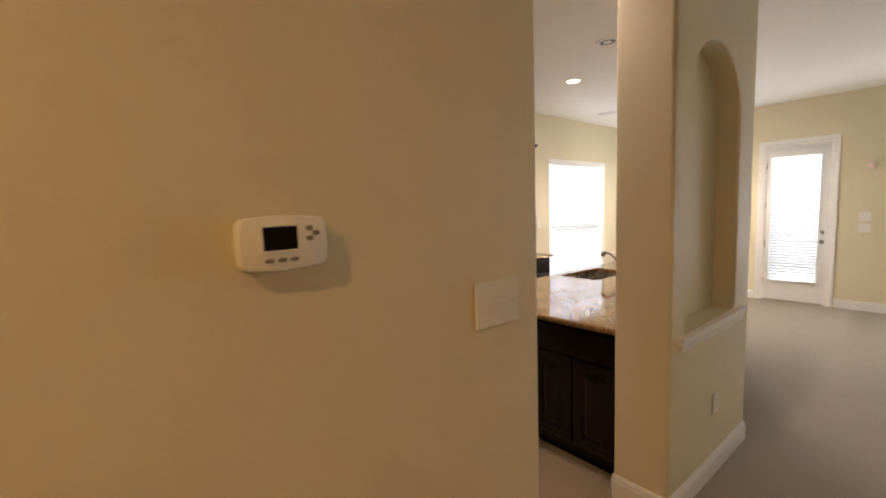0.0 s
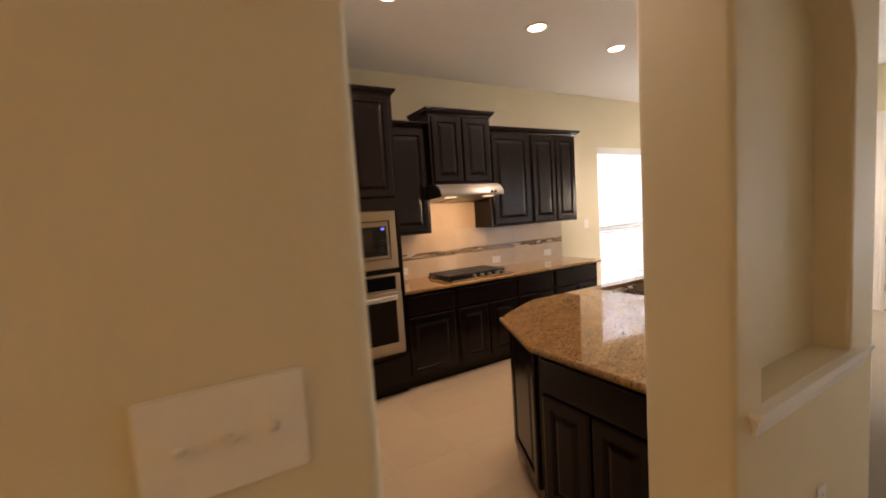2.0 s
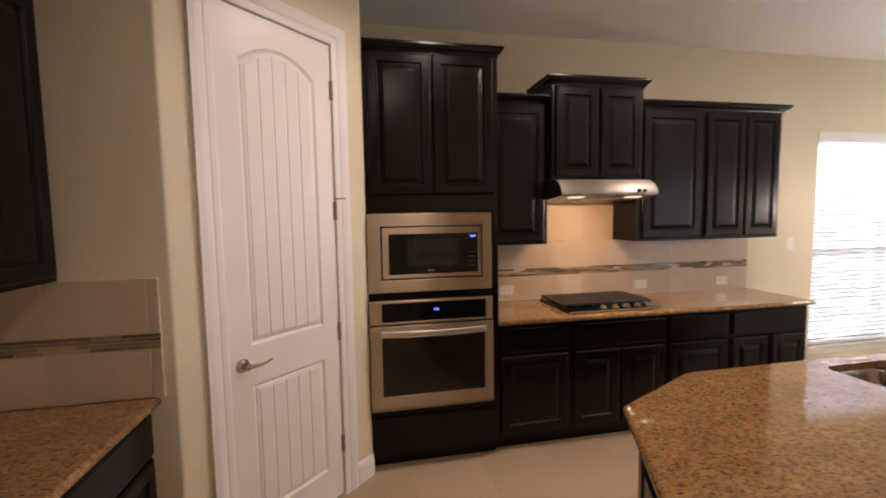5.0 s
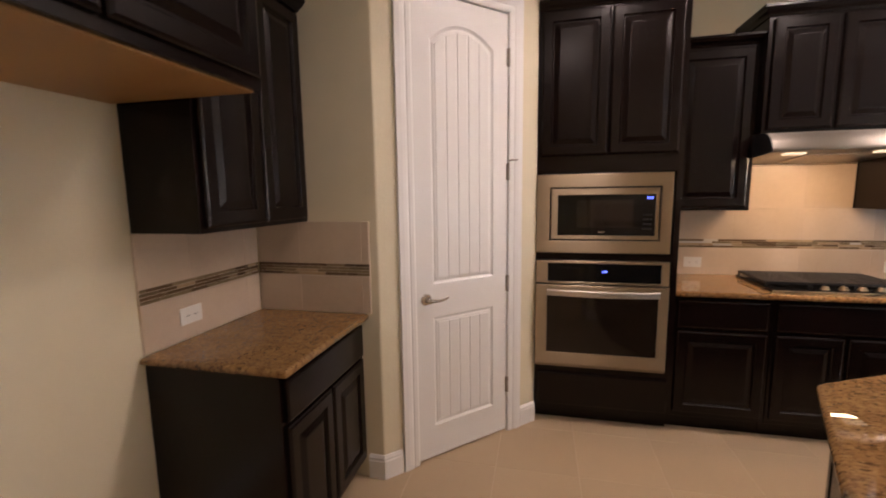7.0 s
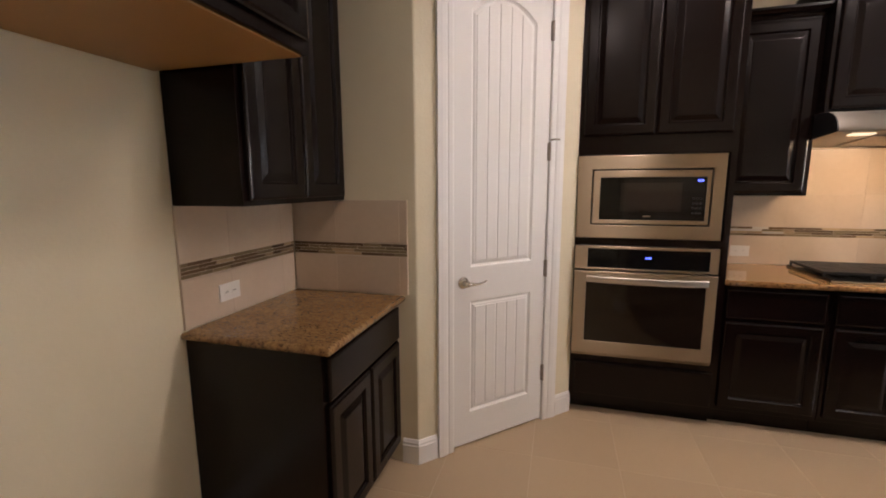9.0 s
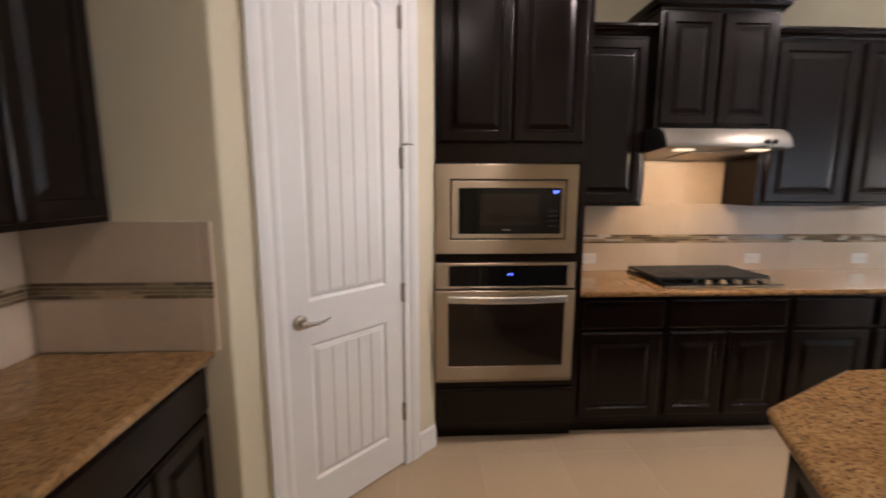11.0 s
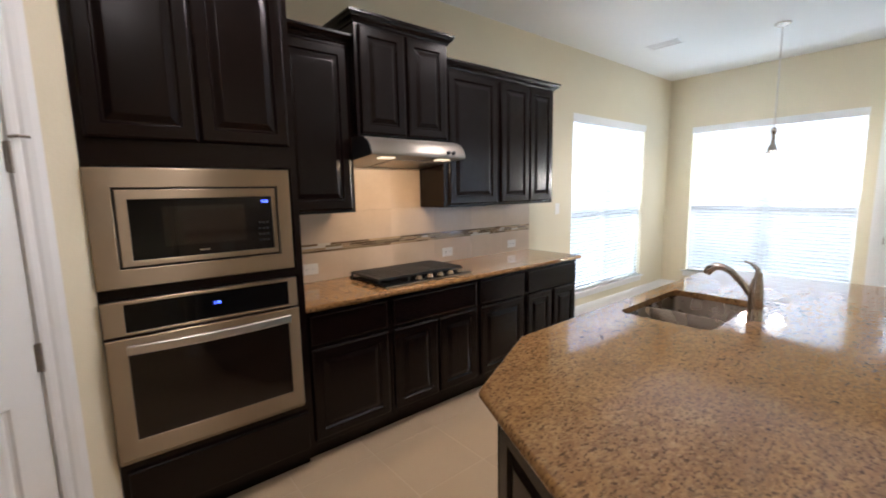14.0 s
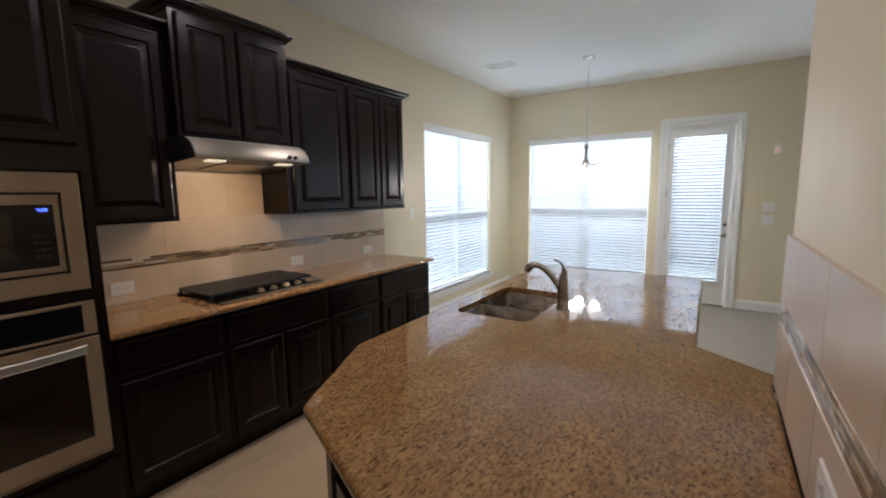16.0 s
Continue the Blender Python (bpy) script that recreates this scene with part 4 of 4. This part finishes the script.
# ---------------- cooktop and hood ----------------
def cooktop():
    x0, x1, y0, y1 = 3.045, 3.795, 3.775, 4.275
    z = 0.922
    c = root("gas_cooktop", pose(x0, y0, z), "black gas cooktop with flat cast-iron grates and chrome knobs", "cooktop")
    w, d = x1 - x0, y1 - y0
    part("pan", box(0, w, 0, d, 0.0, 0.014, 0.005), BLACKGLASS, c)
    part("front_trim", box(0.002, w - 0.002, -0.004, 0.010, 0.002, 0.011, 0.003), STEEL, c)
    for k in range(3):
        a, b = 0.012 + k * (w - 0.024) / 3 + 0.002, 0.012 + (k + 1) * (w - 0.024) / 3 - 0.002
        y_0 = 0.105
        bm = box(a, b, y_0, y_0 + 0.012, 0.030, 0.044)
        box(a, b, d - 0.024, d - 0.012, 0.030, 0.044, bm=bm)
        box(a, a + 0.012, y_0 + 0.012, d - 0.024, 0.030, 0.044, bm=bm)
        box(b - 0.012, b, y_0 + 0.012, d - 0.024, 0.030, 0.044, bm=bm)
        n = 13
        for i in range(1, n):
            y = y_0 + (d - 0.012 - y_0) * i / n
            box(a + 0.012, b - 0.012, y - 0.0095, y + 0.0095, 0.034, 0.044, bm=bm)
        for x in (a, b - 0.012):
            for y in (y_0, d - 0.024):
                box(x, x + 0.012, y, y + 0.012, 0.0145, 0.030, bm=bm)
        g = part("grate", bm, IRON, c)
        for y in ((y_0 + 0.09, d - 0.10) if k != 1 else ((y_0 + d) / 2,)):
            part("burner", lathe([(0.045, 0.0145), (0.045, 0.020), (0.034, 0.022), (0.034, 0.029), (0.005, 0.030)], 18, ((a + b) / 2, y, 0)), IRON, c)
    for k in range(5):
        x = w * 0.40 + k * w * 0.125
        kn = part("knob", lathe([(0.025, 0.0145), (0.025, 0.019), (0.019, 0.022), (0.018, 0.032), (0.014, 0.035), (0.004, 0.0355)], 18, (x, 0.055, 0)), STEEL, c, "chrome knob")
        part("grip", box(x - 0.004, x + 0.004, 0.041, 0.069, 0.0356, 0.044, 0.002), BLACK, kn)


cooktop()


def hood():
    x0, x1 = 2.985, 3.738
    yf, yb = 3.780, NORTH - 0.004
    w = x1 - x0
    c = root("range_hood", pose(x0, yf, 0), "slim stainless steel under-cabinet range hood with its light on", "range hood")
    d = yb - yf
    prof = [(d, 1.870), (0.16, 1.870), (0.110, 1.866), (0.070, 1.853), (0.038, 1.832), (0.014, 1.803), (0.002, 1.774), (0.0, 1.756), (0.006, 1.748), (d, 1.702)]
    bm = loft([[(0.006, y, z) for y, z in prof], [(w - 0.006, y, z) for y, z in prof]])
    smooth(bm, 45)
    part("canopy", bm, HOODSTEEL, c)
    for sx in (0.0, w - 0.0055):
        part("end_cap", loft([[(sx, y, z) for y, z in prof], [(sx + 0.0055, y, z) for y, z in prof]]), BLACK if sx == 0.0 else HOODSTEEL, c, "dark end cap" if sx == 0.0 else "")
    tilt = -math.degrees(math.atan2(0.046, d))
    f = part("filter", box(0.235, w - 0.235, 0.0, 0.34, -0.006, -0.0008, 0.002), FILTERMESH, c)
    f.matrix_basis = pose(0, 0.13, 1.748 - 0.13 * 0.046 / d, tilt)
    for k in range(2):
        xx = 0.075 if k == 0 else w - 0.225
        g = part("lamp_lens", box(xx + 0.02, xx + 0.13, 0.0, 0.055, -0.008, -0.0008, 0.003), HOODBULB, c, "lit lamp lens")
        g.matrix_basis = pose(0, 0.050, 1.748 - 0.050 * 0.046 / d, tilt)
    for k in range(2):
        kn = part("control_knob", lathe([(0.013, 0), (0.013, 0.014), (0.010, 0.018), (0.003, 0.019)], 14), BLACK, c, "black control knob")
        kn.matrix_basis = pose(w - 0.155 + k * 0.045, 0.004, 1.780, 75)


hood()
lamp("hood_light", "AREA", look((3.36, 3.90, 1.722), (3.36, 4.12, 0.9)), 6.5, WARM, size=0.50, size_y=0.09)


# ---------------- ceiling fixtures ----------------
def downlight(x, y, lit, energy):
    c = root("recessed_light", pose(x, y, CEIL), "white recessed ceiling light, lit" if lit else "white recessed ceiling light, switched off", "ceiling light", "recessed ceiling lights")
    part("trim_ring", lathe([(0.100, -0.0005), (0.098, -0.006), (0.078, -0.009), (0.070, -0.004), (0.070, -0.0005)], 32), PLASTIC, c)
    if lit:
        part("bulb", lathe([(0.068, -0.0008), (0.062, -0.006), (0.035, -0.010), (0.004, -0.011)], 24), BULB, c, "glowing bulb face")
        lamp("downlight_lamp", "SPOT", look((x, y, CEIL - 0.03), (x, y, 0)), energy, HALL if y < 1 else SOFT, spot_size=radians(168), radius=0.035)
    else:
        part("baffle", lathe([(0.068, -0.0008), (0.066, -0.003), (0.030, -0.0035), (0.004, -0.003)], 24), BLACK, c, "black baffle")
        part("bulb", lathe([(0.034, -0.004), (0.032, -0.007), (0.004, -0.009)], 18), PLASTIC, c)


downlight(3.495, 2.955, True, 66)
downlight(4.550, 3.010, True, 66)
downlight(3.772, 2.148, False, 0)
downlight(2.190, 2.960, True, 42)
downlight(1.950, 1.700, True, 30)
downlight(-1.250, 0.000, True, 98)


def chandelier():
    x, y = 6.86, 2.75
    c = root("chandelier", pose(x, y, CEIL), "small brushed nickel chandelier with white glass shades on a long rod", "chandelier")
    part("canopy", lathe([(0.065, -0.0005), (0.063, -0.012), (0.030, -0.026), (0.008, -0.032)], 26), NICKEL, c)
    part("rod", tube([(0, 0, -0.025), (0, 0, -0.97)], 0.0065, 10), BARSTEEL, c)
    part("column", lathe([(0.010, -0.95), (0.024, -0.97), (0.026, -1.00), (0.014, -1.02), (0.018, -1.11), (0.034, -1.14), (0.042, -1.17), (0.024, -1.20), (0.008, -1.22)], 20), NICKEL, c)
    for k in range(3):
        a = 2 * math.pi * k / 3 + 0.5
        ca, sa = math.cos(a), math.sin(a)
        arm = [(0.0, -1.13), (0.04, -1.185), (0.085, -1.198), (0.125, -1.178), (0.146, -1.182), (0.150, -1.203)]
        part("arm", tube([(r * ca, r * sa, z) for r, z in arm], 0.008, 10), NICKEL, c)
        s = part("shade", lathe([(0.020, -1.200), (0.032, -1.208), (0.052, -1.238), (0.066, -1.285), (0.078, -1.325), (0.073, -1.325), (0.060, -1.28), (0.026, -1.22)], 24, (0.150 * ca, 0.150 * sa, 0)), OPAL, c, "glowing white glass shade")
        lamp("chandelier_lamp", "POINT", pose(x + 0.15 * ca, y + 0.15 * sa, CEIL - 1.37), 27, (1.0, 0.84, 0.66), radius=0.05)


chandelier()


def vent():
    c = root("ceiling_vent", pose(6.55, 3.69, CEIL, 0, 0, 90), "white slotted air vent in the ceiling", "vent")
    part("frame", rect_ring(-0.17, 0.17, -0.09, 0.09, -0.145, 0.145, -0.065, 0.065, -0.008, -0.0005, 0.003), PLASTIC, c).matrix_basis = pose(0, 0, 0, 90)
    # Flat grey sheet stands for the shade inside the duct.
    part("backing", box(-0.144, 0.144, -0.064, 0.064, -0.0025, -0.0005), GREYKEY, c, "grey sheet in place of the shaded duct behind the slots")
    part("bar", box(-0.144, 0.144, -0.014, 0.014, -0.0075, -0.0027, 0.001), PLASTIC, c)
    for y in (-0.050, -0.032, 0.032, 0.050):
        s = part("slat", box(-0.144, 0.144, -0.006, 0.006, -0.0008, 0.0008), PLASTIC, c)
        s.matrix_basis = pose(0, y, -0.0072, 40)


vent()


# ---------------- wall plates and small fixtures ----------------
def outlet(m, label, wide=False):
    """A plate in the xz plane, facing -y."""
    c = root("wall_outlet", m, label, "outlet")
    w, h = (0.118, 0.075) if wide else (0.075, 0.118)
    part("plate", box(-w / 2, w / 2, -0.006, -0.0004, -h / 2, h / 2, 0.0022), PLASTIC, c)
    for s in (-1, 1):
        o = s * 0.021
        a = (o, 0) if wide else (0, o)
        part("receptacle", box(a[0] - 0.014, a[0] + 0.014, -0.0075, -0.0062, a[1] - 0.014, a[1] + 0.014, 0.001), PLASTIC, c)
        for t in (-0.005, 0.005):
            part("slot", box(a[0] + t - 0.0012, a[0] + t + 0.0012, -0.0080, -0.0076, a[1] - 0.004, a[1] + 0.005), BLACK, c)
    return c


def switch(m, n, label):
    c = root("light_switch", m, label, "switch")
    w = 0.046 * n + 0.028
    part("plate", box(-w / 2, w / 2, -0.006, -0.0004, -0.060, 0.060, 0.0022), PLASTIC, c)
    for k in range(n):
        x = (k - (n - 1) / 2) * 0.046
        part("toggle", moved(box(-0.0045, 0.0045, -0.009, 0.0, -0.005, 0.005, 0.0015), pose(x, -0.0062, 0.002, 25)), PLASTIC, c)
        for s in (-1, 1):
            scr = part("screw", lathe([(0.003, 0), (0.003, 0.0008), (0.001, 0.001)], 8), PLASTIC, c)
            scr.matrix_basis = pose(x, -0.0060, s * 0.030, 90)
    return c


switch(pose(0.966, TW_S, 1.370), 3, "white three-gang light switch plate on the tan wall")
outlet(pose(2.87, PS, 0.435), "white wall outlet low under the niche")
switch(pose(5.590, NORTH, 1.312), 1, "white single light switch beside the window")
switch(pose(EAST, 0.920, 1.315, 0, 0, -90), 2, "white two-gang light switch beside the back door")
switch(pose(EAST, 0.918, 1.160, 0, 0, -90), 2, "white two-gang light switch below another one")


def alarm_sensor():
    c = root("alarm_sensor", pose(EAST, 0.880, 1.998, 0, 0, -90), "small white alarm sensor with a red light on the wall", "sensor")
    part("case", box(-0.035, 0.035, -0.045, 0, -0.045, 0.045, 0.010), PLASTIC, c)
    part("indicator", box(-0.008, 0.008, -0.0475, -0.0452, -0.010, 0.006, 0.001), REDLED, c, "red indicator light")


alarm_sensor()


def thermostat():
    c = root("thermostat", pose(0.416, TW_S, 1.571), "white digital thermostat with a dark screen on the tan wall", "thermostat")
    w, h = 0.148, 0.098
    pts = round_poly([(-w / 2, -h / 2 + 0.006), (0, -h / 2), (w / 2, -h / 2 + 0.006), (w / 2 + 0.004, 0), (w / 2, h / 2 - 0.006), (0, h / 2), (-w / 2, h / 2 - 0.006), (-w / 2 - 0.004, 0)],
                     [0.016, 0.1, 0.016, 0.06, 0.016, 0.1, 0.016, 0.06], 5)
    loops = []
    for s, y in ((0.97, 0.0), (1.0, -0.004), (1.0, -0.022), (0.97, -0.029), (0.92, -0.031)):
        loops.append([(p.x * s, y, p.y * s) for p in pts])
    bm = loft(loops)
    smooth(bm, 50)
    part("case", bm, PLASTIC, c)
    part("bezel", rect_ring(-0.043, 0.026, -0.016, 0.033, -0.037, 0.020, -0.011, 0.028, -0.0335, -0.0305, 0.001), PLASTIC, c)
    part("screen", box(-0.0368, 0.0198, -0.0328, -0.0305, -0.0108, 0.0278), LCD, c, "dark display")
    for x in (-0.030, -0.008, 0.013):
        part("button", box(x - 0.007, x + 0.007, -0.0335, -0.0305, -0.032, -0.025, 0.0012), GREYKEY, c, "grey rubber button")
    for x, z in ((0.042, 0.024), (0.054, 0.015), (0.042, 0.006)):
        part("button", box(x - 0.006, x + 0.006, -0.0335, -0.0305, z - 0.004, z + 0.004, 0.0012), GREYKEY, c, "grey rubber button")


thermostat()
outlet(pose(2.780, NORTH - 0.012, 1.012), "white wall outlet in the tiled backsplash near the ovens", True)
outlet(pose(4.005, NORTH - 0.012, 1.004), "white wall outlet in the tiled backsplash by the cooktop", True)
outlet(pose(4.832, NORTH - 0.012, 1.000), "white wall outlet in the tiled backsplash near the window", True)
outlet(pose(NOOK_W + 0.012, 2.425, 1.025, 0, 0, 90), "white wall outlet above the side counter", True)
outlet(pose(2.66, PN + 0.012, 1.035, 0, 0, 180), "white wall outlet above the island, on the tiled pier", True)

# ---------------- outside ----------------
structure("ground", box(-60, 80, -60, 80, -0.30, -0.15), LAWN, "pale dry ground around the house", "ground")
# Invented wall that covers the sky, so the blind gaps look grey.
bm = box(EAST + 6, EAST + 6.03, -14, 18, -0.15, 4.6)
box(-10, EAST + 6, 12, 12.03, -0.15, 3.2, bm=bm)
structure("backdrop", bm, BACKDROP, "plain pale backdrop wall added outside the windows", "garden wall")

bm = box(2.26, PX1 + 0.016, SOUTH, PS - 0.016, 0.0005, 0.010)
box(PX1 + 0.016, 5.25, SOUTH, 1.50, 0.0005, 0.010, bm=bm)
box(5.25, EAST - 0.016, SOUTH, NORTH - 0.016, 0.0005, 0.010, bm=bm)
structure("floor_carpet", bm, CARPET, "plain beige carpet of the living area", "carpet")

# ---------------- tiles ----------------
cell = 0.450
gap = 0.005


def tile_mesh(w, d, t, mat, e=0.0015):
    loops = []
    for g, z in ((0, 0), (0, t - e), (e, t)):
        loops.append([(g, g, z), (w - g, g, z), (w - g, d - g, z), (g, d - g, z)])
    return mesh_of("tile", loft(loops), mat)


floor_ob = bpy.data.objects["floor"]
full = tile_mesh(cell - gap, cell - gap, 0.0045, FLOORTILE)
far = bmesh.new()
for i in range(-10, 17):
    for k in range(-13, 4):
        x, y = 1.465 + i * cell, 3.140 + k * cell
        if x > EAST or y > NORTH:
            continue
        near = x > 0.0 and y > -0.5
        w, d = min(cell - gap, EAST - x), min(cell - gap, NORTH - y)
        if near:
            me = full if w > cell - gap - 1e-4 and d > cell - gap - 1e-4 else tile_mesh(w, d, 0.0045, FLOORTILE)
            ob = new("tile", me)
            ob.parent = floor_ob
            ob.location = (x, y, -0.0045)
        else:
            box(max(x, WEST), x + w, max(y, SOUTH), y + d, -0.0045, -0.0001, bm=far) if x + w > WEST and y + d > SOUTH else None
rest = part("tile_field", far, FLOORTILE, floor_ob)
rest["kind"] = "stuff"


def splash(name, m, length, z0, z1, label, band=(1.120, 1.182), tile=0.35, phase=-0.10, seed=1, mixed=(4, 4, 3, 1.6)):
    """Tiled wall cover in the xz plane, facing -y, with a band of thin mosaic pieces."""
    rng = random.Random(seed)
    b = part(name, box(0, length, -0.0108, 0, z0, z1), SPLASHGROUT)
    b.matrix_basis = m
    tagged(b, label, "backsplash", kind="structure")
    cache = {}
    for a, c in ((z0, band[0] - 0.003), (band[1] + 0.003, z1)):
        rows_ = max(1, round((c - a) / 0.6))
        x = phase
        while x < length:
            p0, p1 = max(0.002, x + 0.001), min(length - 0.002, x + tile - 0.001)
            if p1 - p0 > 0.01:
                key = (round(p1 - p0, 3), round(c - a, 3))
                if key not in cache:
                    me = tile_mesh(p1 - p0, c - a - 0.003, 0.006, SPLASH, 0.001)
                    cache[key] = me
                t = new("tile", cache[key])
                t.parent = b
                t.matrix_basis = Matrix.Translation((p0, -0.006, a + 0.0015)) @ pose(0, 0, 0, 90)
            x += tile
    n = 4
    rh = (band[1] - band[0]) / n
    lens = (0.060, 0.095, 0.125, 0.150)
    meshes = {}
    for r in range(n):
        x = 0.001 - rng.random() * 0.05
        while x < length - 0.004:
            ln = rng.choice(lens)
            p0, p1 = max(0.001, x), min(length - 0.001, x + ln - 0.002)
            kind = rng.choices(range(4), mixed)[0]
            if p1 - p0 > 0.008:
                key = (round(p1 - p0, 3), kind)
                if key not in meshes:
                    me = tile_mesh(p1 - p0, rh - 0.002, 0.0065, MOSAICS[kind], 0.0008)
                    me.name = "mosaic_piece"
                    meshes[key] = me
                t = new("mosaic_piece", meshes[key])
                t.parent = b
                t.matrix_basis = Matrix.Translation((p0, -0.006, band[0] + r * rh + 0.001)) @ pose(0, 0, 0, 90)
            x += ln
    return b


splash("backsplash_north", pose(2.502, NORTH, 0), 2.600, 0.923, 1.399, "beige tile backsplash with a brown glass mosaic band", tile=0.42, phase=-0.312, seed=3)
splash("backsplash_hood", pose(2.997, NORTH, 0), 0.736, 1.3995, 1.70, "beige tile under the range hood", band=(1.694, 1.697), tile=0.42, phase=-0.387, seed=4)
splash("backsplash_nook", pose(NOOK_W, LC0, 0, 0, 0, 90), LW - 0.012, 0.923, 1.399, "beige tile backsplash with mosaic band behind the side counter", seed=5, mixed=(5, 6, 1.5, 0))
splash("backsplash_return", pose(NOOK_W + 0.0125, RET_Y, 0), 0.640, 0.923, 1.399, "beige tile backsplash with mosaic band on the return wall", seed=6, mixed=(5, 6, 1.5, 0))
splash("backsplash_pier", pose(PX1 - 0.002, PN, 0, 0, 0, 180), PX1 - 2.292, 0.923, 1.399, "beige tile backsplash with mosaic band on the pier", band=(1.136, 1.198), seed=7)
